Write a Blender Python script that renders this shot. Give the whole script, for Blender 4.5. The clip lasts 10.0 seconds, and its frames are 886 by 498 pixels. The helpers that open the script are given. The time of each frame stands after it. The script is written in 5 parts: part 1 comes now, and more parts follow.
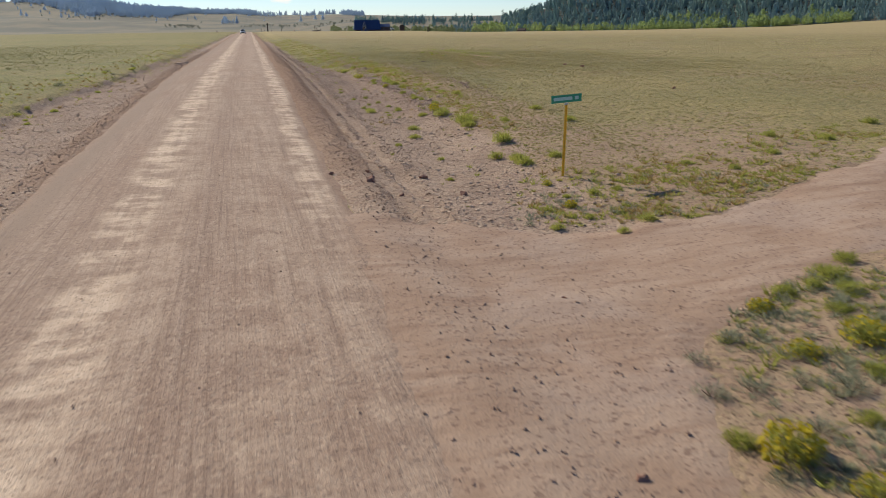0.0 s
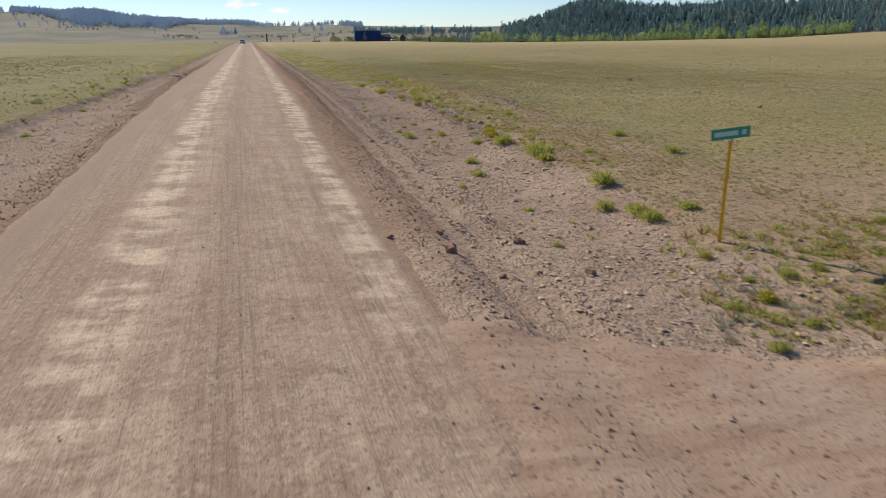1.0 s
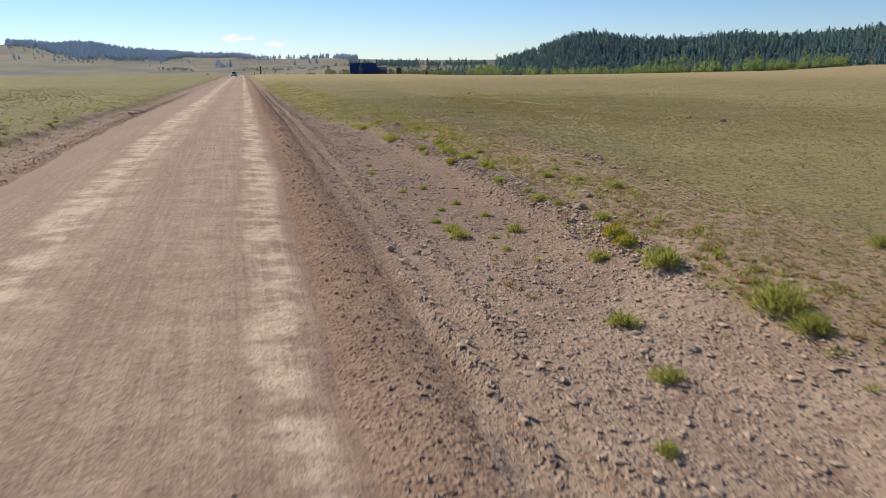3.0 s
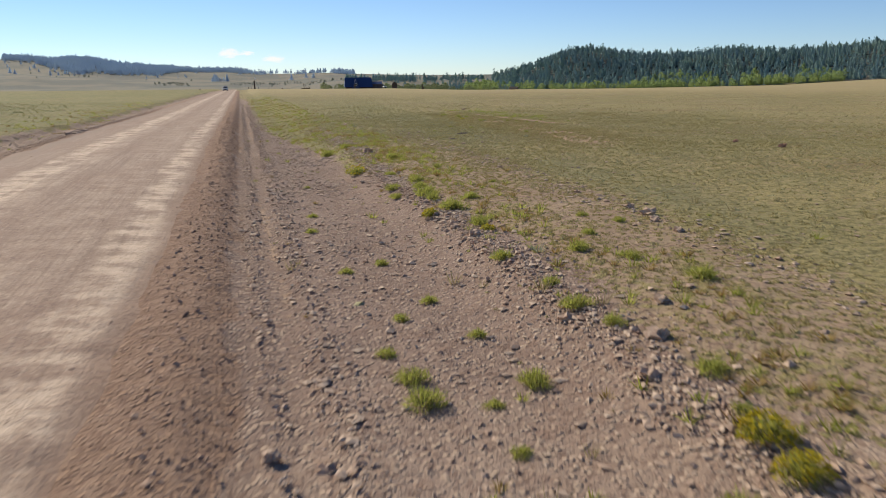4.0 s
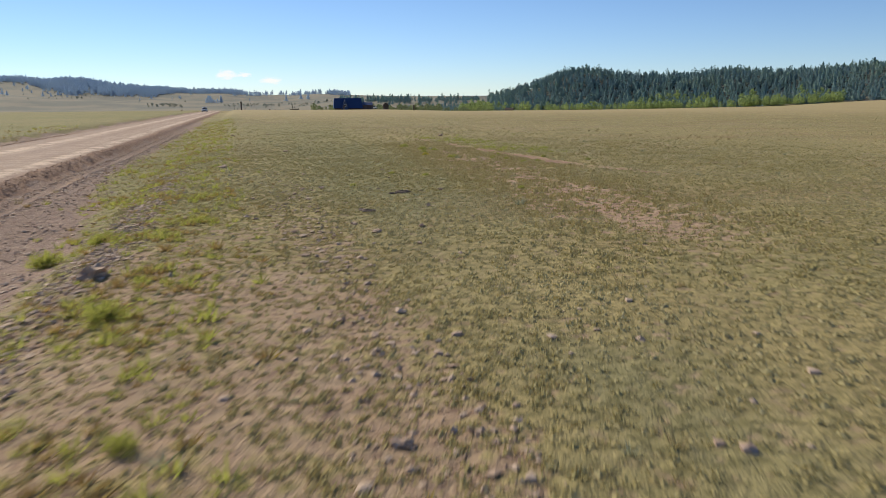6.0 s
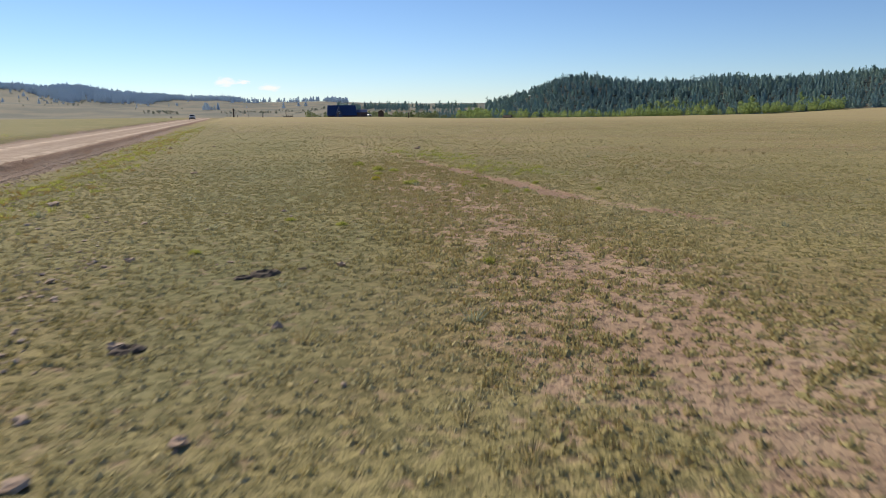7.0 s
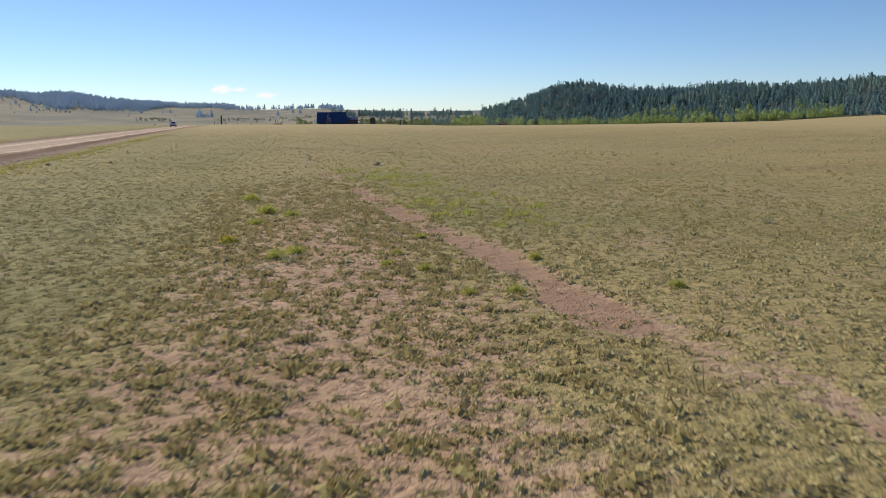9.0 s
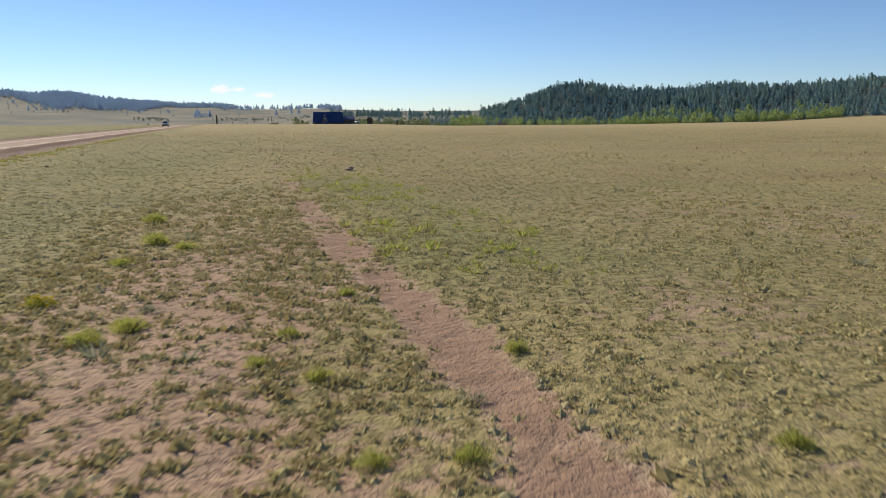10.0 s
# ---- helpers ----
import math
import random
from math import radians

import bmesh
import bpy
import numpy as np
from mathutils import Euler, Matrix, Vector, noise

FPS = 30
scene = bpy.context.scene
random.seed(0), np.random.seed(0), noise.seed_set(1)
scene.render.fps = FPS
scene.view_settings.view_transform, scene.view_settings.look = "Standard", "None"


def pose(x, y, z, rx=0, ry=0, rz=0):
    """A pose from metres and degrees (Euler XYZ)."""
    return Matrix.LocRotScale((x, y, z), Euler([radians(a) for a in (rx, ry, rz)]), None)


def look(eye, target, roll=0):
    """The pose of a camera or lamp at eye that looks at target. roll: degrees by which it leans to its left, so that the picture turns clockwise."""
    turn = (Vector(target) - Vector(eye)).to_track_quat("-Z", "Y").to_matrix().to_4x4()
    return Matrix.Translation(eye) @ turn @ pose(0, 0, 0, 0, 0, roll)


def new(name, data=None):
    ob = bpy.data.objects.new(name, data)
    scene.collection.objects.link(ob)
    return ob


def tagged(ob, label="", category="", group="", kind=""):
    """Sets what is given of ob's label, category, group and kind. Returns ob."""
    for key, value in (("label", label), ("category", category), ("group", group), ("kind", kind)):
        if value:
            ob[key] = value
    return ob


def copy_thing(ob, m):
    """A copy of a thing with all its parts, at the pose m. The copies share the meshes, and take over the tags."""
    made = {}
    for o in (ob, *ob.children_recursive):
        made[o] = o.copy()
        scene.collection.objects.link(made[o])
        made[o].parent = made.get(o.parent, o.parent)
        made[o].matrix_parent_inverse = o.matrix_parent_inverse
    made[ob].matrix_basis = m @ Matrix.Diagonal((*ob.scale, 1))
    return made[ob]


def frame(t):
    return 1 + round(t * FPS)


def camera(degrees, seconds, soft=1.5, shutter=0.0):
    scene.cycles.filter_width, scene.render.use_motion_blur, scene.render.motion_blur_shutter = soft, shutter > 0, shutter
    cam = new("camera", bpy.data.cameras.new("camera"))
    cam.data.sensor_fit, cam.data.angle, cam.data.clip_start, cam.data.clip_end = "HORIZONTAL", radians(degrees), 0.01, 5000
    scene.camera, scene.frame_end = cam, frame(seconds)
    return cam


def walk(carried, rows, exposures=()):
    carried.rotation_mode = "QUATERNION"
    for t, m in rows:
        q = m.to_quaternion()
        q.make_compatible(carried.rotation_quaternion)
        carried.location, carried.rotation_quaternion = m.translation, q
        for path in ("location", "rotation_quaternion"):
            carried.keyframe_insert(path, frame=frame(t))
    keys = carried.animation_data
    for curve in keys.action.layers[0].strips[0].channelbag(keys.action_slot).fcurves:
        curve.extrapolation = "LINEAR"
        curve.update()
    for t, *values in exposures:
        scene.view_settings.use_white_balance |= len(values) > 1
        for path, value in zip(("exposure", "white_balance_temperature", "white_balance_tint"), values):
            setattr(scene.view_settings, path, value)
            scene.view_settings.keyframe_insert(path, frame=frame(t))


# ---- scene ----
cam = camera(60.84, 10.0, soft=0.5, shutter=0.26)
PATH = [
    (0, pose(0.014, -0.001, 3.548, 72.686, 0, -14.773) @ pose(0, 0, 0, 0, 0, -0.41)),
    (0.5, pose(-0.127, 3.010, 3.447, 72.837, 0, -14.882) @ pose(0, 0, 0, 0, 0, -0.37)),
    (1, pose(-0.359, 5.796, 3.369, 73.440, 0, -14.974) @ pose(0, 0, 0, 0, 0, -0.33)),
    (1.5, pose(-0.457, 8.504, 3.283, 74.025, 0, -15.101) @ pose(0, 0, 0, 0, 0, -0.30)),
    (2, pose(-0.224, 11.296, 3.159, 74.626, 0, -15.264) @ pose(0, 0, 0, 0, 0, -0.17)),
    (3.5, pose(2.256, 20.405, 2.854, 76.338, 0, -15.512) @ pose(0, 0, 0, 0, 0, -0.34)),
    (4, pose(3.457, 23.746, 2.746, 76.856, 0, -15.644) @ pose(0, 0, 0, 0, 0, -0.28)),
    (4.5, pose(4.799, 27.240, 2.622, 77.393, 0, -15.691) @ pose(0, 0, 0, 0, 0, -0.36)),
    (5, pose(6.237, 30.840, 2.497, 77.882, 0, -15.745) @ pose(0, 0, 0, 0, 0, -0.41)),
    (5.5, pose(7.644, 34.421, 2.429, 78.146, 0, -15.838) @ pose(0, 0, 0, 0, 0, -0.35)),
    (7, pose(12.657, 45.573, 2.249, 78.934, 0, -16.053) @ pose(0, 0, 0, 0, 0, -0.26)),
    (7.5, pose(13.891, 48.506, 2.172, 79.140, 0, -16.114) @ pose(0, 0, 0, 0, 0, -0.34)),
    (8, pose(14.969, 51.100, 2.104, 79.366, 0, -16.166) @ pose(0, 0, 0, 0, 0, -0.31)),
    (8.5, pose(15.893, 53.337, 2.056, 79.501, 0, -16.283) @ pose(0, 0, 0, 0, 0, -0.27)),
    (9, pose(16.748, 55.313, 2.001, 79.480, 0, -16.372) @ pose(0, 0, 0, 0, 0, -0.23)),
    (9.5, pose(17.627, 57.217, 1.940, 79.475, 0, -16.418) @ pose(0, 0, 0, 0, 0, -0.17)),
    (10, pose(18.522, 59.105, 1.885, 79.486, 0, -16.449) @ pose(0, 0, 0, 0, 0, -0.16)),
]
walk(cam, PATH)

# ---- light ----
SUN_ELEVATION, SUN_BEARING = radians(33.5), radians(-27.2)  # bearing to the right of the road
world = bpy.data.worlds.new("sky")
scene.world = world
world.use_nodes = True
wn = world.node_tree.nodes
sky = wn.new("ShaderNodeTexSky")
sky.sky_type, sky.sun_disc = "NISHITA", False
sky.sun_elevation, sky.sun_rotation = SUN_ELEVATION, SUN_BEARING
sky.altitude, sky.air_density, sky.dust_density, sky.ozone_density = 2400, 1.0, 0.05, 2.5
wn["Background"].inputs["Strength"].default_value = 0.092
wl = world.node_tree.links


def cloud(under, bearing, height, width, depth, seed):
    """A small fair-weather cloud low in the sky, mixed over what is under it."""
    a = radians(bearing)
    coord, move, stretch, far, puff, low, fall, both = (wn.new("ShaderNode" + k) for k in ("TexCoord", "VectorMath", "Mapping", "VectorMath", "TexNoise", "Math", "MapRange", "Mix"))
    move.operation, far.operation, low.operation, both.data_type = "SUBTRACT", "LENGTH", "MULTIPLY_ADD", "RGBA"
    move.inputs[1].default_value = (math.sin(a), math.cos(a), height)
    stretch.inputs["Scale"].default_value = (1 / width, 1 / width, 1 / depth)
    stretch.inputs["Rotation"].default_value = (0, radians(-6), 0)
    puff.inputs["Scale"].default_value, puff.inputs["Detail"].default_value = 1.6, 5
    stretch.inputs["Location"].default_value = (0, 0, 0)
    wl.new(coord.outputs["Generated"], move.inputs[0])
    wl.new(move.outputs[0], stretch.inputs["Vector"])
    wl.new(stretch.outputs[0], far.inputs[0])
    wl.new(stretch.outputs[0], puff.inputs["Vector"])
    puff.noise_dimensions = "4D"
    puff.inputs["W"].default_value = seed
    wl.new(puff.outputs["Fac"], low.inputs[0])
    low.inputs[1].default_value = -1.6
    wl.new(far.outputs["Value"], low.inputs[2])
    wl.new(low.outputs[0], fall.inputs["Value"])
    for key, v in (("From Min", 0.15), ("From Max", -0.55), ("To Min", 0.0), ("To Max", 0.75)):
        fall.inputs[key].default_value = v
    fall.interpolation_type = "SMOOTHSTEP"
    wl.new(fall.outputs[0], both.inputs[0])
    wl.new(under, both.inputs[6])
    both.inputs[7].default_value = (11.5, 10.8, 10.2, 1)
    return both.outputs[2]


air = wn.new("ShaderNodeMix")
air.data_type, air.blend_type = "RGBA", "MULTIPLY"
air.inputs[0].default_value = 1.0
air.inputs[7].default_value = (0.88, 1.0, 1.19, 1)  # thin, dry mountain air
wl.new(sky.outputs[0], air.inputs[6])
heaven = cloud(air.outputs[2], 0.4, 0.025, 0.016, 0.0075, 1.0)
heaven = cloud(heaven, 3.5, 0.018, 0.019, 0.006, 4.0)
heaven = cloud(heaven, 1.6, 0.025, 0.010, 0.004, 7.0)
wl.new(heaven, wn["Background"].inputs["Color"])
sun_way = Vector((math.sin(SUN_BEARING) * math.cos(SUN_ELEVATION), math.cos(SUN_BEARING) * math.cos(SUN_ELEVATION), math.sin(SUN_ELEVATION)))
sun = new("sun", bpy.data.lights.new("sun", "SUN"))
sun.data.energy, sun.data.angle, sun.data.color = 5.0, radians(0.53), (1.0, 0.90, 0.74)
sun.matrix_world = look(sun_way * 80, (0, 0, 0))
scene.view_settings.exposure = 0.0

# ---- the lie of the land ----
PROFILE_Y = (-4600, -60, 0, 17, 30, 45, 58, 75, 95, 120, 200, 400, 700, 1000, 1500, 4600)
PROFILE_Z = (-3.0, -0.5, -0.2, -0.15, -0.02, 0.06, -0.04, -0.30, -0.62, -0.90, -1.9, -4.5, -11.0, -18.0, -20.0, -20.0)
VANTAGE = (18.5, 59.0)


def ease(a, b, v):
    """0 below a, 1 above b, smooth between."""
    s = np.clip((np.asarray(v, float) - a) / (b - a), 0.0, 1.0)
    return s * s * (3 - 2 * s)


def road_edge(y):
    """x of the road's right edge."""
    return 1.75 + 0.017 * np.asarray(y, float)


ROAD_WIDTH = 6.6


def verge_width(y):
    """How far the bare right-hand verge reaches from the road's edge."""
    return np.interp(y, (0, 36, 41, 46, 55, 66, 150), (5.4, 5.3, 4.9, 4.3, 3.6, 2.5, 2.3))


def left_width(y):
    return np.interp(y, (0, 32, 44, 60, 80, 160), (4.1, 4.1, 3.0, 2.5, 2.3, 1.7))


def side_road(x, y):
    """How far a place lies inside the dirt side road (1 inside, 0 outside)."""
    x, y = np.asarray(x, float), np.asarray(y, float)
    s = x - road_edge(y)
    upper = 11.9 + 2.2 * np.exp(-np.maximum(s, 0) / 3.0) + 0.46 * np.maximum(s - 6.5, 0)
    lower = 9.6 - 7.0 * np.exp(-(np.maximum(s, 0) - 1.4) / 1.8) + 0.46 * np.maximum(s - 8.0, 0)
    return ease(-1.8, -1.0, s) * ease(0.45, -0.45, y - upper) * ease(-0.45, 0.45, y - lower)


def terrain(x, y):
    x, y = np.asarray(x, float), np.asarray(y, float)
    base = np.interp(y, PROFILE_Y, PROFILE_Z)
    s = x - road_edge(y)
    left = -s - ROAD_WIDTH
    corner = ease(26, 12, y) * ease(-25, 0, y)
    # the right-hand verge: loose berm, shallow ditch, bank up to the pasture
    right = -0.16 * ease(0.1, 1.5, s) + 0.42 * ease(3.5, 6.0, s) * (1 - 0.75 * corner * ease(13, 5, s))
    right = right - 0.009 * np.clip(s - 9, 0, 35) * ease(40, 80, y)
    ragged = left + 0.45 * rough(x, y, 1.7, 87)
    lhs = -0.16 * ease(0.1, 1.5, left) + 0.42 * (0.65 * ease(-0.35, 0.25, ragged - left_width(y)) + 0.35 * ease(0.0, 1.6, left - left_width(y)))
    z = base + np.where(s > 0, right, np.where(left > 0, lhs, 0.0))
    # hills, by bearing (degrees to the right of the road) and range
    dx, dy = x - VANTAGE[0], y - VANTAGE[1]
    r = np.hypot(dx, dy)
    b = np.degrees(np.arctan2(dx, dy))
    wood = 11 + 27 * ease(18.5, 25.5, b) + 11 * np.exp(-(((b - 26.3) / 2.3) ** 2)) + 5 * np.exp(-(((b - 36.8) / 1.9) ** 2)) + 4 * ease(42, 48, b)
    z = z - 3.6 * ease(9, 18, b) * ease(50, 27, b) * (0.38 * ease(170, 400, r) + 0.62 * ease(400, 830, r)) * ease(1060, 900, r)  # the plain dips towards the forest, shaped to fit its edge in the camera's view
    z = z + wood * ease(870, 1080, r) * ease(-20, 0, 70 - b) * ease(3, 8, b) + 5 * ease(36, 48, b) * ease(80, 60, b) * ease(550, 900, r)
    far = 51 * ease(3, -22, b) + 4 * np.exp(-(((b + 11.0) / 3.0) ** 2)) - 8 * np.exp(-(((b + 15.4) / 1.3) ** 2)) + 3 * np.exp(-(((b + 0.3) / 0.9) ** 2)) + 6 * np.exp(-(((b + 9.3) / 1.6) ** 2)) - 5 * np.exp(-(((b + 11.8) / 1.0) ** 2)) + 24 * ease(15, 1, b) * ease(-70, -30, b)
    z = z + far * (0.25 * ease(1150, 1500, r) + 0.75 * ease(1500, 2250, r)) * ease(-100, -40, b)
    z = z + 7 * np.exp(-(((b + 14.0) / 1.8) ** 2)) * ease(1200, 1420, r) * ease(1800, 1480, r)
    return z

def lattice(x, y, seed=0):
    """Smooth value noise, 0 to 1, at one cell a metre."""
    x, y = np.asarray(x, float), np.asarray(y, float)
    ix, iy = np.floor(x), np.floor(y)
    fx, fy = x - ix, y - iy
    fx, fy = fx * fx * (3 - 2 * fx), fy * fy * (3 - 2 * fy)

    def corner(a, b):
        v = np.sin(a * 127.1 + b * 311.7 + seed * 74.7) * 43758.5453
        return v - np.floor(v)

    low = corner(ix, iy) * (1 - fx) + corner(ix + 1, iy) * fx
    high = corner(ix, iy + 1) * (1 - fx) + corner(ix + 1, iy + 1) * fx
    return low * (1 - fy) + high * fy


def rough(x, y, cell, seed=0, octaves=3):
    """Layered noise, about -1 to 1, with its coarsest cell in metres."""
    total, weight, size = 0.0, 1.0, cell
    for k in range(octaves):
        total = total + weight * (lattice(np.asarray(x) / size, np.asarray(y) / size, seed + k * 13) - 0.5) * 2
        weight, size = weight * 0.5, size * 0.47
    return total / 1.5


TRACK_Y = (48.8, 51, 53, 55, 58, 60.5, 63, 66, 68, 72)
TRACK_X = (16.0, 16.4, 16.8, 17.0, 17.35, 17.35, 18.1, 18.3, 18.1, 17.8)
RED_Y = (52, 57.5, 59.2, 60.6, 62.5, 64, 66, 68.5, 72, 77, 92)
RED_X = (21.0, 20.75, 20.45, 20.15, 20.15, 20.3, 20.25, 20.1, 20.2, 20.3, 20.7)


def red_track(x, y):
    """The bare reddish wheel track through the pasture."""
    edge = 0.12 * rough(x, y, 0.9, 7) + 0.06 * rough(x, y, 0.3, 6)
    return ease(0.36, 0.20, np.abs(x - np.interp(y, RED_Y, RED_X)) + edge) * np.clip(ease(57.5, 59, y) * ease(78, 69, y) * (0.36 * ease(-0.5, 0.3, rough(x, y, 1.1, 10)) + 0.64 * ease(60.4, 61.8, y)) + 0.6 * ease(-0.1, 0.25, rough(x, y, 1.8, 9)) * ease(54, 58, y) * ease(100, 80, y), 0, 1)


def wheel_tracks(x, y):
    """The worn two-track across the pasture: 1 on bare soil."""
    edge = 0.12 * rough(x, y, 0.9, 7) + 0.06 * rough(x, y, 0.3, 6)
    wide = 1 + 0.7 * ease(57, 54, y)
    two = 0.62 * ease(0.55 * wide, 0.15 * wide, np.abs(x - np.interp(y, TRACK_Y, TRACK_X)) + 1.9 * edge) * ease(46, 49, y) * ease(72, 66, y)
    worn = 0.62 * ease(0.9, 0.45, np.abs(x - 17.95) + 2.5 * edge) * ease(61.5, 63, y) * ease(70.5, 68.5, y)
    return np.clip(np.maximum.reduce([red_track(x, y), two, worn]), 0, 1)


def land(x, y):
    """Height of the ground with its small unevenness."""
    near = ease(260, 90, np.hypot(np.asarray(x) - 10, np.asarray(y) - 45))
    s = np.asarray(x) - road_edge(y)
    off = np.clip(np.maximum(s, -s - ROAD_WIDTH), 0, None)
    z = terrain(x, y) + near * ease(0.0, 2.0, off) * (0.035 * rough(x, y, 1.3, 3) + 0.05 * rough(x, y, 6.0, 8))
    berm = ease(0.15, 0.5, s) * ease(1.2, 0.8, s)
    rut = np.exp(-(((s - 1.13) / 0.13) ** 2)) + 0.9 * np.exp(-(((s - 1.66) / 0.16) ** 2)) - 0.7 * np.exp(-(((s - 1.38) / 0.14) ** 2)) - 0.5 * np.exp(-(((s - 2.0) / 0.2) ** 2))
    stony = np.exp(-(((s - 4.75 - 0.25 * rough(y * 0, y, 5.0, 4)) / 0.4) ** 2)) * ease(24, 30, y) * ease(70, 52, y)
    cut = ease(0.3, 0.0, side_road(x, y))
    z = z + near * cut * ((0.07 + 0.11 * ease(36, 52, y)) * berm * (1 + 0.6 * rough(x, y, 0.5, 21)) - 0.07 * rut + 0.10 * stony)
    return z - 0.03 * near * wheel_tracks(x, y)


# ---- materials ----
def shader(name):
    m = bpy.data.materials.new(name)
    m.use_nodes = True
    nodes, links = m.node_tree.nodes, m.node_tree.links
    return m, nodes, links, nodes["Principled BSDF"]


def put(links, socket, value):
    if isinstance(value, (int, float)):
        socket.default_value = value
    elif isinstance(value, tuple):
        socket.default_value = (*value, 1)
    else:
        links.new(value, socket)


def mixed(nodes, links, fac, a, b, blend="MIX"):
    n = nodes.new("ShaderNodeMix")
    n.data_type, n.blend_type = "RGBA", blend
    put(links, n.inputs[0], fac)
    put(links, n.inputs[6], a)
    put(links, n.inputs[7], b)
    return n.outputs[2]


def grain(nodes, links, scale, detail=4.0, stretch=None, roughness=0.55, generated=False):
    """A noise texture in metres (object space)."""
    c = nodes.new("ShaderNodeTexCoord")
    n = nodes.new("ShaderNodeTexNoise")
    n.inputs["Scale"].default_value, n.inputs["Detail"].default_value, n.inputs["Roughness"].default_value = scale, detail, roughness
    out = c.outputs["Object"]
    if stretch:
        g = nodes.new("ShaderNodeMapping")
        g.inputs["Scale"].default_value = stretch
        links.new(out, g.inputs["Vector"])
        out = g.outputs[0]
    links.new(out, n.inputs["Vector"])
    return n.outputs["Fac"]


def ranged(nodes, links, value, low, high, to_low=0.0, to_high=1.0):
    n = nodes.new("ShaderNodeMapRange")
    n.interpolation_type = "SMOOTHSTEP"
    put(links, n.inputs["Value"], value)
    for key, v in (("From Min", low), ("From Max", high), ("To Min", to_low), ("To Max", to_high)):
        n.inputs[key].default_value = v
    return n.outputs[0]


def sums(nodes, links, kind, a, b):
    n = nodes.new("ShaderNodeMath")
    n.operation = kind
    put(links, n.inputs[0], a)
    put(links, n.inputs[1], b)
    return n.outputs[0]


def bumped(nodes, links, bsdf, height, strength, distance):
    n = nodes.new("ShaderNodeBump")
    n.inputs["Strength"].default_value, n.inputs["Distance"].default_value = strength, distance
    links.new(height, n.inputs["Height"])
    links.new(n.outputs[0], bsdf.inputs["Normal"])


def layer(nodes, name):
    n = nodes.new("ShaderNodeAttribute")
    n.attribute_name = name
    return n.outputs["Fac"]


def pebbles(nodes, links, scale):
    """Stone-sized cells: a random value a stone, and the distance from its middle."""
    c, v, s = nodes.new("ShaderNodeTexCoord"), nodes.new("ShaderNodeTexVoronoi"), nodes.new("ShaderNodeSeparateColor")
    v.inputs["Scale"].default_value = scale
    links.new(c.outputs["Object"], v.inputs["Vector"])
    links.new(v.outputs["Color"], s.inputs[0])
    return s.outputs[0], v.outputs["Distance"]


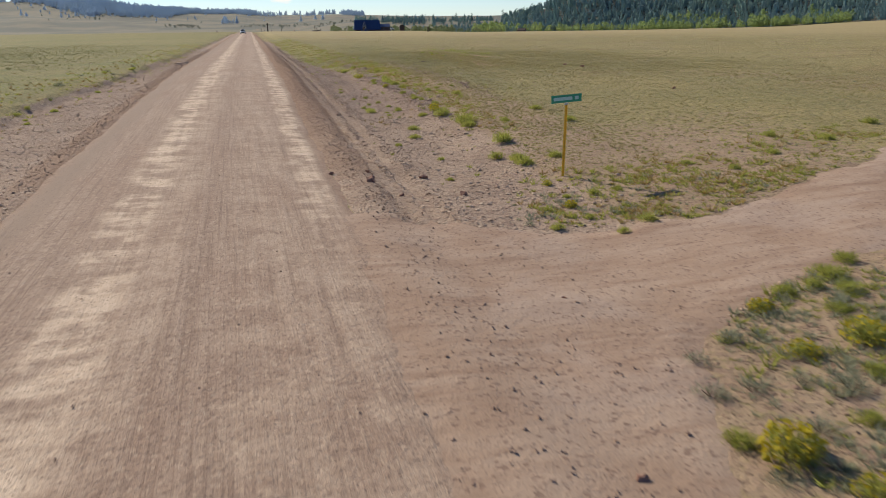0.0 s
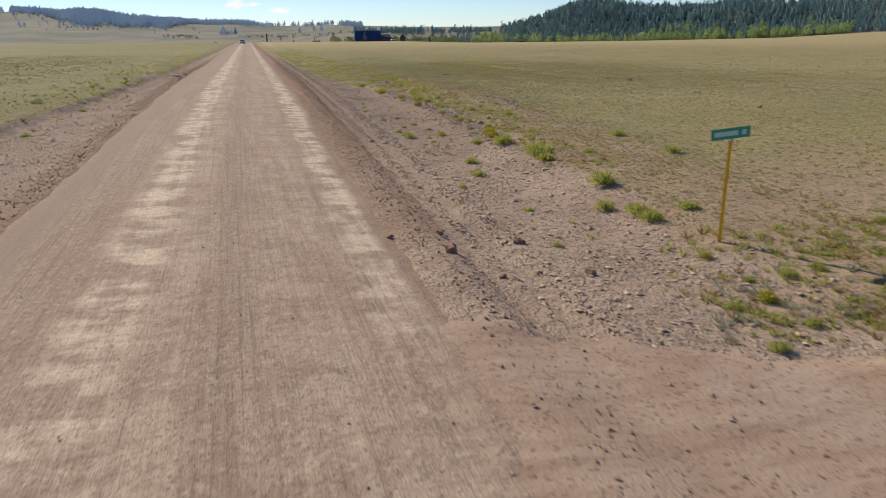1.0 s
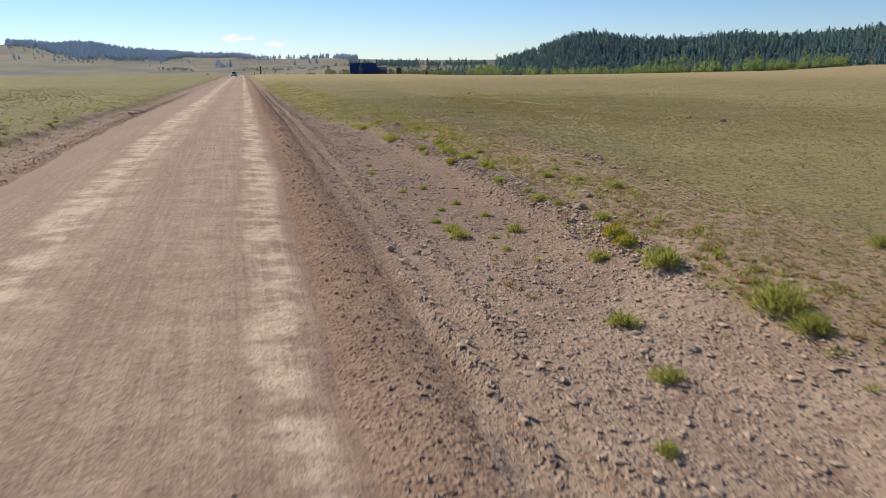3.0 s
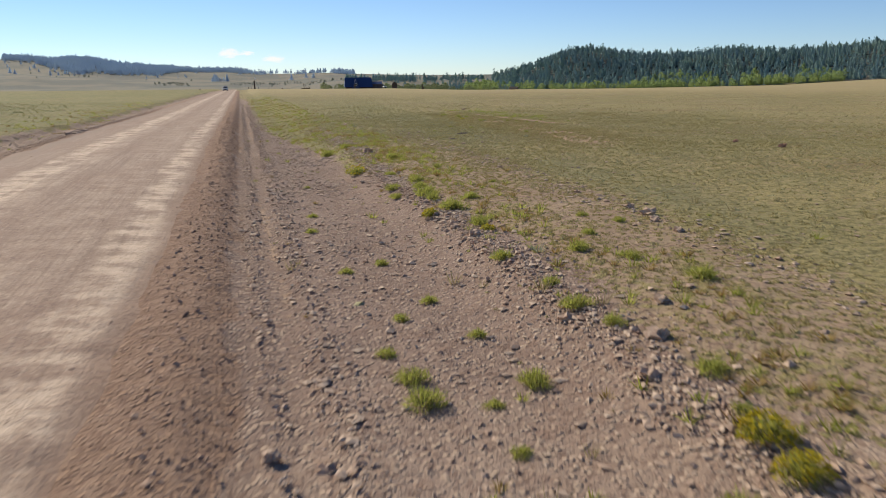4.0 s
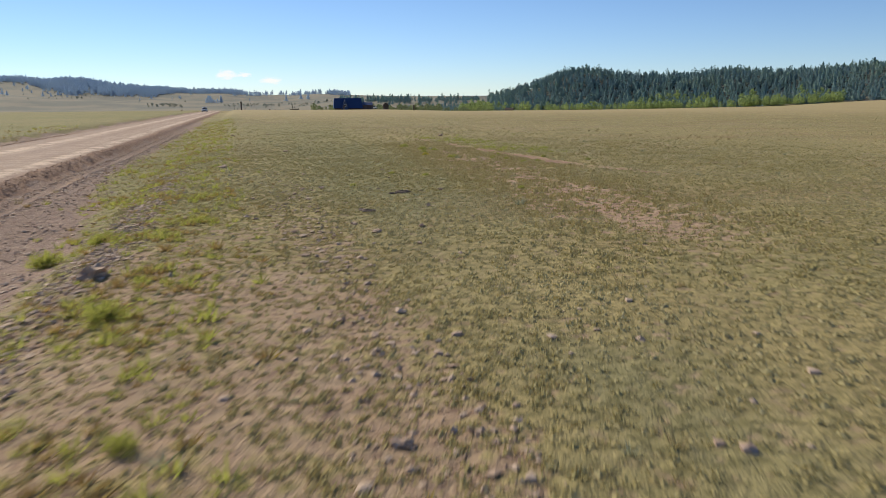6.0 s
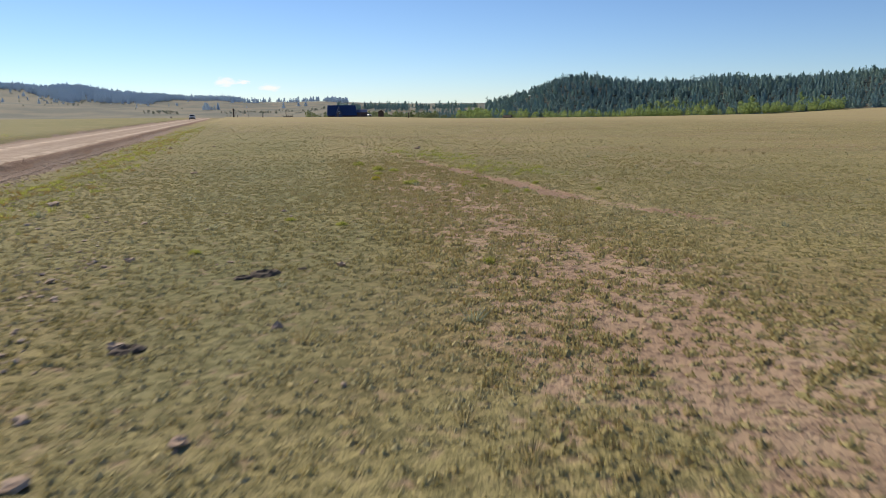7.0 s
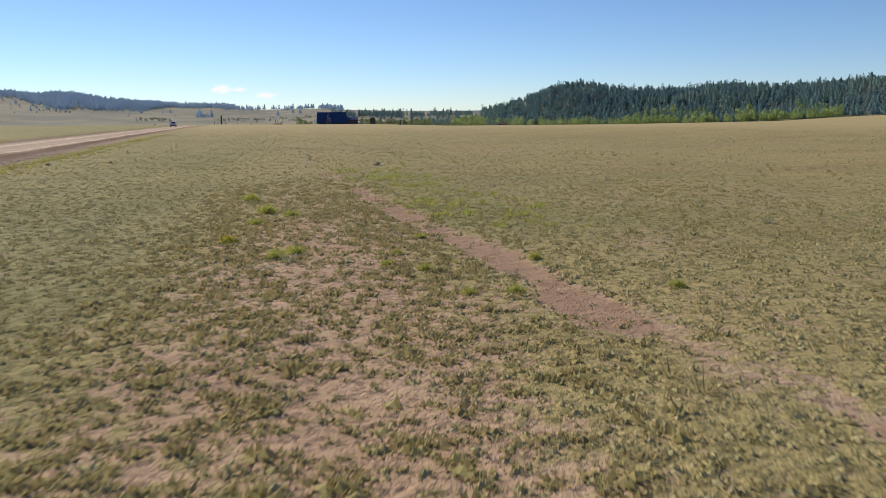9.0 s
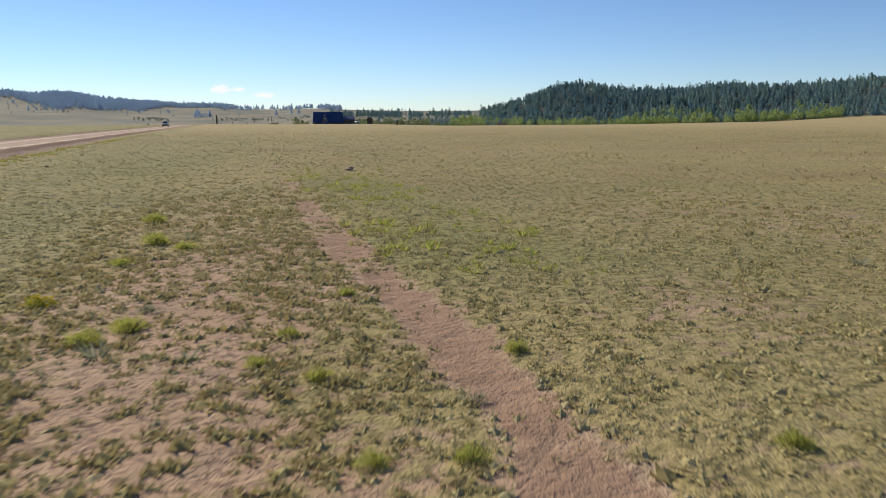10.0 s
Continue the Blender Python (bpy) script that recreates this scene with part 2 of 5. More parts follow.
def ground_material():
    m, n, l, b = shader("ground")
    wide, mid, fine, grit = grain(n, l, 0.045, 5), grain(n, l, 0.5, 5), grain(n, l, 4.0, 5), grain(n, l, 26.0, 3)
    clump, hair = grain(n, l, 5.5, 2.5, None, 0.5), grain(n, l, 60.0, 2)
    patch = grain(n, l, 0.16, 4)
    stone, dist = pebbles(n, l, 21.0)
    # pasture: straw, olive and grey-green by turns
    grass = mixed(n, l, ranged(n, l, wide, 0.35, 0.65), (0.405, 0.325, 0.145), (0.350, 0.300, 0.132))
    grass = mixed(n, l, ranged(n, l, mid, 0.40, 0.68), grass, (0.400, 0.315, 0.145))
    grass = mixed(n, l, ranged(n, l, patch, 0.46, 0.62, 0, 0.7), grass, (0.290, 0.258, 0.112))
    grass = mixed(n, l, ranged(n, l, grain(n, l, 0.09, 6, (0.5, 1.2, 1.0), 0.65), 0.50, 0.62, 0, 0.75), grass, (0.290, 0.200, 0.100))
    # dark speckle, here and below, colours in the shade among grass tufts
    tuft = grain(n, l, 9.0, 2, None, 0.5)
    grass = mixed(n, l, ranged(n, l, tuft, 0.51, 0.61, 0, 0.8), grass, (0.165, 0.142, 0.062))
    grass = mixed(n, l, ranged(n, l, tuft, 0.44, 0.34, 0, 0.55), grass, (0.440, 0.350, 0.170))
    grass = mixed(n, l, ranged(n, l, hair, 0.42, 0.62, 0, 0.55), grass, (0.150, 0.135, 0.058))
    grass = mixed(n, l, ranged(n, l, grain(n, l, 34.0, 2), 0.55, 0.7, 0, 0.6), grass, (0.440, 0.360, 0.180))
    grass = mixed(n, l, sums(n, l, "MULTIPLY", layer(n, "lush"), ranged(n, l, mid, 0.35, 0.6, 0.5, 0.9)), grass, mixed(n, l, ranged(n, l, tuft, 0.42, 0.6), (0.255, 0.232, 0.115), (0.165, 0.152, 0.068)))
    grass = mixed(n, l, layer(n, "dry"), grass, mixed(n, l, ranged(n, l, grain(n, l, 0.03, 5, (0.4, 1.0, 1.0)), 0.35, 0.65), (0.425, 0.338, 0.172), (0.375, 0.306, 0.150)))
    grass = mixed(n, l, layer(n, "sage"), grass, mixed(n, l, ranged(n, l, grain(n, l, 0.007, 6, None, 0.65), 0.42, 0.58), (0.240, 0.222, 0.165), (0.165, 0.170, 0.138)))
    grass = mixed(n, l, sums(n, l, "MULTIPLY", layer(n, "green"), ranged(n, l, mid, 0.3, 0.6, 0.45, 0.95)), grass, mixed(n, l, ranged(n, l, tuft, 0.42, 0.6), mixed(n, l, ranged(n, l, patch, 0.4, 0.6), (0.285, 0.258, 0.098), (0.245, 0.242, 0.094)), (0.150, 0.148, 0.056)))
    # darker ground where the far trees stand, so the gaps read as forest
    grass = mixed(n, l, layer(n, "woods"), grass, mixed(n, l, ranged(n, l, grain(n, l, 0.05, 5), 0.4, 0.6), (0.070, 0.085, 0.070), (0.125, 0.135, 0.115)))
    # soil: pinkish-tan dirt
    soil = mixed(n, l, ranged(n, l, mid, 0.3, 0.7), (0.350, 0.252, 0.160), (0.412, 0.308, 0.200))
    soil = mixed(n, l, layer(n, "trampled"), soil, mixed(n, l, ranged(n, l, mid, 0.3, 0.7), (0.415, 0.280, 0.182), (0.478, 0.338, 0.228)))
    soil = mixed(n, l, ranged(n, l, fine, 0.4, 0.75), soil, (0.350, 0.240, 0.160))
    soil = mixed(n, l, ranged(n, l, stone, 0.80, 0.84, 0, 0.7), soil, (0.185, 0.120, 0.088))
    # verge: stony red-grey grit, a colour a stone
    verge = mixed(n, l, ranged(n, l, mid, 0.3, 0.7), (0.265, 0.187, 0.141), (0.315, 0.226, 0.172))
    verge = mixed(n, l, sums(n, l, "MULTIPLY", layer(n, "sandy"), ranged(n, l, grain(n, l, 0.7, 5), 0.35, 0.6, 0.5, 1.0)), verge, mixed(n, l, ranged(n, l, mid, 0.35, 0.65), (0.415, 0.300, 0.212), (0.490, 0.368, 0.268)))
    verge = mixed(n, l, ranged(n, l, stone, 0.70, 0.85, 0, 0.8), verge, (0.440, 0.335, 0.250))
    verge = mixed(n, l, ranged(n, l, stone, 0.26, 0.12, 0, 0.7), verge, (0.215, 0.142, 0.104))
    verge = mixed(n, l, ranged(n, l, fine, 0.5, 0.75, 0, 0.8), verge, (0.255, 0.168, 0.122))
    # berm: loose red-brown earth
    loose = mixed(n, l, ranged(n, l, fine, 0.35, 0.7), (0.262, 0.167, 0.112), (0.345, 0.232, 0.160))
    loose = mixed(n, l, sums(n, l, "MULTIPLY", layer(n, "sandy"), 0.6), loose, mixed(n, l, ranged(n, l, mid, 0.35, 0.65), (0.330, 0.226, 0.155), (0.410, 0.295, 0.208)))
    loose = mixed(n, l, ranged(n, l, stone, 0.26, 0.16, 0, 0.7), loose, (0.205, 0.126, 0.088))
    rut = mixed(n, l, ranged(n, l, fine, 0.35, 0.7), (0.520, 0.375, 0.255), (0.400, 0.275, 0.185))
    ragged = sums(n, l, "MULTIPLY", sums(n, l, "SUBTRACT", fine, 0.5), 0.9)

    def worn(name, low=0.35, high=0.65):
        return ranged(n, l, sums(n, l, "ADD", layer(n, name), ragged), low, high)

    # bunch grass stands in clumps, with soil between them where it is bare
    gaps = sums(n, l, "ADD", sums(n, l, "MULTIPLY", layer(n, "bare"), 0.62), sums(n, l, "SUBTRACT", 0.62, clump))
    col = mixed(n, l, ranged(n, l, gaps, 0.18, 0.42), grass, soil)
    col = mixed(n, l, worn("verge"), col, verge)
    col = mixed(n, l, worn("berm"), col, loose)
    col = mixed(n, l, worn("rut", 0.32, 0.58), col, rut)
    col = mixed(n, l, worn("track", 0.45, 0.7), col, mixed(n, l, ranged(n, l, fine, 0.35, 0.7), (0.345, 0.228, 0.152), (0.295, 0.190, 0.126)))
    l.new(col, b.inputs["Base Color"])
    b.inputs["Roughness"].default_value = 0.95
    b.inputs["Specular IOR Level"].default_value = 0.12
    h = sums(n, l, "ADD", sums(n, l, "MULTIPLY", clump, sums(n, l, "SUBTRACT", 0.55, sums(n, l, "MULTIPLY", layer(n, "stony"), 0.45))), sums(n, l, "ADD", sums(n, l, "MULTIPLY", fine, 0.6), sums(n, l, "ADD", sums(n, l, "MULTIPLY", grit, 0.3), sums(n, l, "MULTIPLY", hair, 0.16))))
    h = sums(n, l, "ADD", h, sums(n, l, "MULTIPLY", sums(n, l, "MULTIPLY", ranged(n, l, stone, 0.62, 0.9), sums(n, l, "SUBTRACT", 0.6, dist)), sums(n, l, "MULTIPLY", layer(n, "stony"), 0.8)))
    bumped(n, l, b, h, 1.0, 0.075)
    return m


def trodden(n, l):
    """Colour of the loose reddish dirt where the side road meets the graded road."""
    streak, blotch, grit = grain(n, l, 1.0, 4, (0.5, 3.0, 1.0)), grain(n, l, 0.8, 5), grain(n, l, 30.0, 3)
    col = mixed(n, l, ranged(n, l, blotch, 0.35, 0.65), (0.365, 0.250, 0.172), (0.432, 0.315, 0.228))
    col = mixed(n, l, ranged(n, l, streak, 0.45, 0.7), col, (0.315, 0.208, 0.142))
    col = mixed(n, l, ranged(n, l, grain(n, l, 0.35, 4), 0.5, 0.62, 0, 0.6), col, (0.420, 0.318, 0.245))
    col = mixed(n, l, ranged(n, l, grit, 0.58, 0.72), col, (0.235, 0.150, 0.108))
    return mixed(n, l, ranged(n, l, pebbles(n, l, 22.0)[0], 0.90, 0.95, 0, 0.7), col, (0.215, 0.138, 0.100))


def road_material():
    m, n, l, b = shader("dirt_road")
    across = layer(n, "across")
    streak = grain(n, l, 1.0, 5, (5.0, 0.16, 1.0), 0.7)
    broad = grain(n, l, 0.35, 5, (1.6, 0.5, 1.0))
    blotch, fine, grit = grain(n, l, 1.1, 5), grain(n, l, 6.0, 4), grain(n, l, 40.0, 3)
    ripple = grain(n, l, 1.0, 5, (0.7, 1.8, 1.0), 0.7)
    base = mixed(n, l, ranged(n, l, streak, 0.36, 0.64), (0.328, 0.231, 0.166), (0.394, 0.287, 0.210))
    base = mixed(n, l, ranged(n, l, broad, 0.4, 0.68), base, (0.320, 0.215, 0.152))
    base = mixed(n, l, ranged(n, l, fine, 0.52, 0.64, 0, 0.6), base, (0.265, 0.178, 0.126))
    base = mixed(n, l, ranged(n, l, grain(n, l, 11.0, 4, (1.0, 0.6, 1.0)), 0.54, 0.66, 0, 0.6), base, (0.470, 0.350, 0.250))
    stone, dist = pebbles(n, l, 24.0)
    base = mixed(n, l, ranged(n, l, stone, 0.10, 0.05, 0, 0.7), base, (0.235, 0.155, 0.112))
    base = mixed(n, l, ranged(n, l, stone, 0.93, 0.97, 0, 0.6), base, (0.450, 0.345, 0.255))
    base = mixed(n, l, ranged(n, l, grit, 0.58, 0.75, 0, 0.5), base, (0.255, 0.168, 0.122))
    base = mixed(n, l, ranged(n, l, grain(n, l, 1.0, 4, (16.0, 0.3, 1.0), 0.65), 0.50, 0.66, 0, 0.7), base, (0.250, 0.168, 0.120))
    pale = mixed(n, l, ranged(n, l, fine, 0.35, 0.7), (0.665, 0.520, 0.382), (0.545, 0.408, 0.292))
    wob = sums(n, l, "MULTIPLY", sums(n, l, "SUBTRACT", sums(n, l, "ADD", sums(n, l, "MULTIPLY", broad, 0.6), sums(n, l, "MULTIPLY", blotch, 0.4)), 0.5), 1.1)
    where = sums(n, l, "ADD", across, wob)

    def band(centre, width):
        d = sums(n, l, "ABSOLUTE", sums(n, l, "SUBTRACT", where, centre), 0.0)
        return ranged(n, l, d, width, width * 0.25)

    tracks = sums(n, l, "MAXIMUM", band(-4.1, 0.72), sums(n, l, "MULTIPLY", band(-0.60, 0.58), sums(n, l, "SUBTRACT", 1.0, sums(n, l, "MULTIPLY", layer(n, "mouth"), 0.65))))
    tracks = sums(n, l, "MAXIMUM", tracks, sums(n, l, "MULTIPLY", band(-3.4, 0.5), 0.35))
    tracks = sums(n, l, "MAXIMUM", tracks, sums(n, l, "MULTIPLY", band(-1.7, 1.0), 0.28))
    patch = ranged(n, l, sums(n, l, "ADD", sums(n, l, "MULTIPLY", ripple, 0.42), sums(n, l, "ADD", sums(n, l, "MULTIPLY", blotch, 0.43), sums(n, l, "MULTIPLY", streak, 0.15))), 0.43, 0.56, 0.08, 1.0)
    col = mixed(n, l, sums(n, l, "MULTIPLY", tracks, patch), base, pale)
    edge = ranged(n, l, sums(n, l, "ADD", across, sums(n, l, "MULTIPLY", wob, 0.7)), -0.45, 0.08)
    left = ranged(n, l, sums(n, l, "ADD", across, wob), -5.6, -6.2)
    col = mixed(n, l, left, col, (0.300, 0.215, 0.155))
    col = mixed(n, l, sums(n, l, "MULTIPLY", layer(n, "mouth"), ranged(n, l, where, -0.8, 0.0, 0, 0.9)), col, trodden(n, l))
    rim = ranged(n, l, sums(n, l, "ADD", across, wob), -6.35, -6.7)
    col = mixed(n, l, sums(n, l, "MAXIMUM", sums(n, l, "MULTIPLY", edge, sums(n, l, "SUBTRACT", 1.0, layer(n, "mouth"))), rim), col, mixed(n, l, ranged(n, l, fine, 0.35, 0.7), (0.290, 0.188, 0.128), (0.370, 0.256, 0.178)))
    l.new(col, b.inputs["Base Color"])
    b.inputs["Roughness"].default_value = 0.9
    b.inputs["Specular IOR Level"].default_value = 0.2
    speck = pebbles(n, l, 45.0)[0]
    col = mixed(n, l, ranged(n, l, speck, 0.90, 0.95, 0, 0.6), col, (0.190, 0.128, 0.095))
    l.new(col, b.inputs["Base Color"])
    h = sums(n, l, "ADD", sums(n, l, "MULTIPLY", streak, 0.6), sums(n, l, "ADD", sums(n, l, "MULTIPLY", fine, 0.5), sums(n, l, "MULTIPLY", grit, 0.3)))
    h = sums(n, l, "ADD", h, sums(n, l, "MULTIPLY", grain(n, l, 14.0, 4), 0.5))
    bumped(n, l, b, h, 0.9, 0.04)
    return m


def side_road_material():
    m, n, l, b = shader("dirt_track")
    blotch, grit = grain(n, l, 0.8, 5), grain(n, l, 30.0, 3)
    l.new(trodden(n, l), b.inputs["Base Color"])
    b.inputs["Roughness"].default_value = 0.92
    b.inputs["Specular IOR Level"].default_value = 0.2
    bumped(n, l, b, sums(n, l, "ADD", sums(n, l, "MULTIPLY", blotch, 0.4), sums(n, l, "ADD", sums(n, l, "MULTIPLY", grit, 0.35), sums(n, l, "MULTIPLY", grain(n, l, 7.0, 4), 0.6))), 0.8, 0.04)
    return m


def varied(name, colours, roughness=0.8, sheen=0.0, patch=0.0, spec=0.3, through_light=0.0):
    """Pieces in a run of colours, picked island by island."""
    m, n, l, b = shader(name)
    geo = n.new("ShaderNodeNewGeometry")
    ramp = n.new("ShaderNodeValToRGB")
    e = ramp.color_ramp.elements
    while len(e) < len(colours):
        e.new(0.5)
    for k, c in enumerate(colours):
        e[k].position, e[k].color = k / max(1, len(colours) - 1), (*c, 1)
    pick = geo.outputs["Random Per Island"]
    if patch:
        pick = sums(n, l, "ADD", sums(n, l, "MULTIPLY", pick, 0.55), sums(n, l, "MULTIPLY", ranged(n, l, grain(n, l, patch, 3), 0.3, 0.7), 0.45))
    l.new(pick, ramp.inputs[0])
    l.new(ramp.outputs[0], b.inputs["Base Color"])
    b.inputs["Roughness"].default_value = roughness
    b.inputs["Specular IOR Level"].default_value = spec
    if through_light:
        t = n.new("ShaderNodeBsdfTranslucent")
        l.new(ramp.outputs[0], t.inputs["Color"])
        mix = n.new("ShaderNodeMixShader")
        mix.inputs[0].default_value = through_light
        l.new(b.outputs[0], mix.inputs[1])
        l.new(t.outputs[0], mix.inputs[2])
        l.new(mix.outputs[0], n["Material Output"].inputs["Surface"])
    return m


def worn_paint(name, rgb, dirt, roughness=0.5, metal=0.0, scale=3.0, amount=0.4):
    m, n, l, b = shader(name)
    a, f = grain(n, l, scale, 5), grain(n, l, scale * 9, 3)
    col = mixed(n, l, ranged(n, l, a, 0.45, 0.75, 0, amount), rgb, dirt)
    col = mixed(n, l, ranged(n, l, f, 0.55, 0.75, 0, amount * 0.6), col, dirt)
    l.new(col, b.inputs["Base Color"])
    b.inputs["Roughness"].default_value, b.inputs["Metallic"].default_value = roughness, metal
    bumped(n, l, b, f, 0.2, 0.01)
    return m


MAT_GROUND, MAT_ROAD, MAT_SIDE = ground_material(), road_material(), side_road_material()
MAT_ROCK = varied("rock", [(0.30, 0.205, 0.152), (0.40, 0.290, 0.215), (0.50, 0.385, 0.295), (0.33, 0.220, 0.165)], 0.9, patch=3.0)
MAT_PALE_ROCK = varied("pale_rock", [(0.43, 0.300, 0.210), (0.56, 0.430, 0.315), (0.46, 0.330, 0.235), (0.38, 0.245, 0.175)], 0.9, patch=5.0)
MAT_RED_ROCK = varied("red_rock", [(0.24, 0.120, 0.080), (0.33, 0.180, 0.125), (0.28, 0.150, 0.105)], 0.9, patch=4.0)
MAT_CLOD = varied("clod", [(0.265, 0.172, 0.120), (0.340, 0.226, 0.160), (0.400, 0.280, 0.200)], 0.95)
MAT_GRASS = varied("grass", [(0.310, 0.265, 0.105), (0.405, 0.350, 0.150), (0.500, 0.418, 0.195), (0.430, 0.388, 0.205), (0.590, 0.485, 0.262)], 0.85, patch=0.25, through_light=0.22)
MAT_GREEN_GRASS = varied("green_grass", [(0.230, 0.225, 0.075), (0.310, 0.300, 0.100), (0.390, 0.350, 0.130), (0.280, 0.285, 0.110)], 0.85, patch=0.2, through_light=0.5)
MAT_BROWN_GRASS = varied("brown_grass", [(0.325, 0.250, 0.110), (0.405, 0.345, 0.145), (0.455, 0.395, 0.170), (0.370, 0.280, 0.125)], 0.85, through_light=0.3)
MAT_RUSTY = varied("rusty_weed", [(0.36, 0.24, 0.095), (0.43, 0.34, 0.110), (0.33, 0.20, 0.090)], 0.85, through_light=0.4)
MAT_STRAW = varied("straw", [(0.30, 0.24, 0.115), (0.42, 0.34, 0.18), (0.27, 0.24, 0.10)], 0.8, through_light=0.45)
MAT_BRUSH = varied("brush_leaf", [(0.245, 0.280, 0.058), (0.345, 0.365, 0.082), (0.400, 0.405, 0.095), (0.340, 0.330, 0.085)], 0.75, through_light=0.65)
MAT_SAGE = varied("sage_leaf", [(0.270, 0.285, 0.175), (0.340, 0.350, 0.225), (0.390, 0.390, 0.265)], 0.8, through_light=0.4)
MAT_FLOWER = varied("flower", [(0.46, 0.36, 0.025), (0.58, 0.46, 0.035), (0.40, 0.36, 0.040)], 0.8, through_light=0.4)
MAT_TWIG = varied("twig", [(0.10, 0.075, 0.05), (0.16, 0.12, 0.08)], 0.9)
# needles lightened and blued: the air's haze over the forest is in the colour
MAT_HAZED_CONIFER = varied("conifer", [(0.220, 0.325, 0.355), (0.275, 0.385, 0.370), (0.330, 0.420, 0.340)], 0.8, patch=0.02, spec=0.2, through_light=0.6)
# pale blue is distance haze painted into the needles' colour, not their own
MAT_HAZE_SPRUCE = varied("haze_spruce", [(0.480, 0.580, 0.690), (0.510, 0.600, 0.690), (0.530, 0.610, 0.680)], 0.8, patch=0.01, spec=0.2, through_light=0.6)
MAT_ASPEN = varied("aspen_leaf", [(0.250, 0.330, 0.120), (0.310, 0.390, 0.140), (0.360, 0.420, 0.170)], 0.7, patch=0.03, through_light=0.5)
MAT_WILLOW = varied("willow_leaf", [(0.180, 0.225, 0.110), (0.220, 0.265, 0.125), (0.260, 0.285, 0.145)], 0.7, patch=0.05, through_light=0.45)
MAT_SCRUB = varied("scrub_leaf", [(0.200, 0.230, 0.185), (0.230, 0.255, 0.200), (0.250, 0.265, 0.200)], 0.8, through_light=0.3)
MAT_DARK_EARTH = worn_paint("dark_earth", (0.125, 0.088, 0.062), (0.055, 0.038, 0.028), 0.95, 0, 6.0, 0.7)
MAT_OLD_WOOD = worn_paint("old_wood", (0.085, 0.062, 0.048), (0.045, 0.034, 0.028), 0.9, 0, 2.5, 0.7)
MAT_YELLOW = worn_paint("yellow_paint", (0.93, 0.54, 0.03), (0.62, 0.36, 0.06), 0.45, 0, 5.0, 0.25)
MAT_GREEN = worn_paint("green_sheeting", (0.010, 0.27, 0.145), (0.05, 0.22, 0.14), 0.4, 0, 4.0, 0.3)
MAT_LETTER = worn_paint("pale_sheeting", (0.42, 0.60, 0.55), (0.20, 0.42, 0.36), 0.45, 0, 14.0, 0.5)
MAT_STEEL = worn_paint("galvanised", (0.45, 0.46, 0.47), (0.28, 0.27, 0.26), 0.45, 0.8, 8.0, 0.4)
MAT_NAVY = worn_paint("navy_metal", (0.020, 0.046, 0.130), (0.034, 0.060, 0.125), 0.5, 0.0, 0.4, 0.4)
MAT_LOG = worn_paint("stained_log", (0.110, 0.066, 0.055), (0.070, 0.046, 0.042), 0.75, 0, 0.8, 0.5)
MAT_TIMBER = worn_paint("grey_timber", (0.13, 0.100, 0.090), (0.075, 0.060, 0.058), 0.85, 0, 0.9, 0.5)
MAT_WHITE = worn_paint("white_paint", (0.78, 0.78, 0.76), (0.55, 0.52, 0.47), 0.4, 0, 1.5, 0.25)
MAT_RUBBER = worn_paint("rubber", (0.025, 0.025, 0.027), (0.09, 0.075, 0.06), 0.8, 0, 4.0, 0.5)
MAT_GLASS = worn_paint("dark_glass", (0.02, 0.025, 0.03), (0.05, 0.05, 0.05), 0.08, 0, 3.0, 0.15)
MAT_LAMP = worn_paint("headlamp", (0.75, 0.76, 0.78), (0.6, 0.6, 0.6), 0.15, 0.3, 4.0, 0.1)


# ---- mesh helpers ----
def mesh_of(name, verts, faces, material, smooth=False, layers=None):
    """A mesh from arrays of places and of triangles or quads."""
    verts, faces = np.asarray(verts, np.float32), np.asarray(faces, np.int32)
    me = bpy.data.meshes.new(name)
    me.vertices.add(len(verts))
    me.vertices.foreach_set("co", verts.ravel())
    k = faces.shape[1]
    me.loops.add(faces.size)
    me.loops.foreach_set("vertex_index", faces.ravel())
    me.polygons.add(len(faces))
    me.polygons.foreach_set("loop_start", np.arange(0, faces.size, k, dtype=np.int32))
    me.polygons.foreach_set("use_smooth", np.full(len(faces), smooth))
    for key, values in (layers or {}).items():
        me.attributes.new(key, "FLOAT", "POINT").data.foreach_set("value", np.asarray(values, np.float32))
    me.update(calc_edges=True)
    me.materials.append(material)
    return me


def sheet(xs, ys, height):
    """Places and quads of a sheet over the lines xs and ys (2D arrays too)."""
    gx, gy = (xs, ys) if xs.ndim == 2 else np.meshgrid(xs, ys)
    gz = height(gx, gy)
    rows, cols = gx.shape
    at = np.arange(rows * cols).reshape(rows, cols)
    faces = np.stack([at[:-1, :-1], at[:-1, 1:], at[1:, 1:], at[1:, :-1]], -1).reshape(-1, 4)
    return np.stack([gx, gy, gz], -1).reshape(-1, 3), faces


def strewn(template_verts, template_faces, places, turns, sizes, squash=None):
    """Many copies of one small shape as one set of places and faces."""
    tv, tf = np.asarray(template_verts, float), np.asarray(template_faces)
    c, s = np.cos(turns)[:, None], np.sin(turns)[:, None]
    sx = sizes[:, None]
    sz = sx if squash is None else sx * squash[:, None]
    v = np.stack([(tv[None, :, 0] * c - tv[None, :, 1] * s) * sx, (tv[None, :, 0] * s + tv[None, :, 1] * c) * sx, tv[None, :, 2] * sz], -1) + places[:, None]
    f = tf[None] + (np.arange(len(places)) * len(tv))[:, None, None]
    return v.reshape(-1, 3), f.reshape(-1, tf.shape[1])


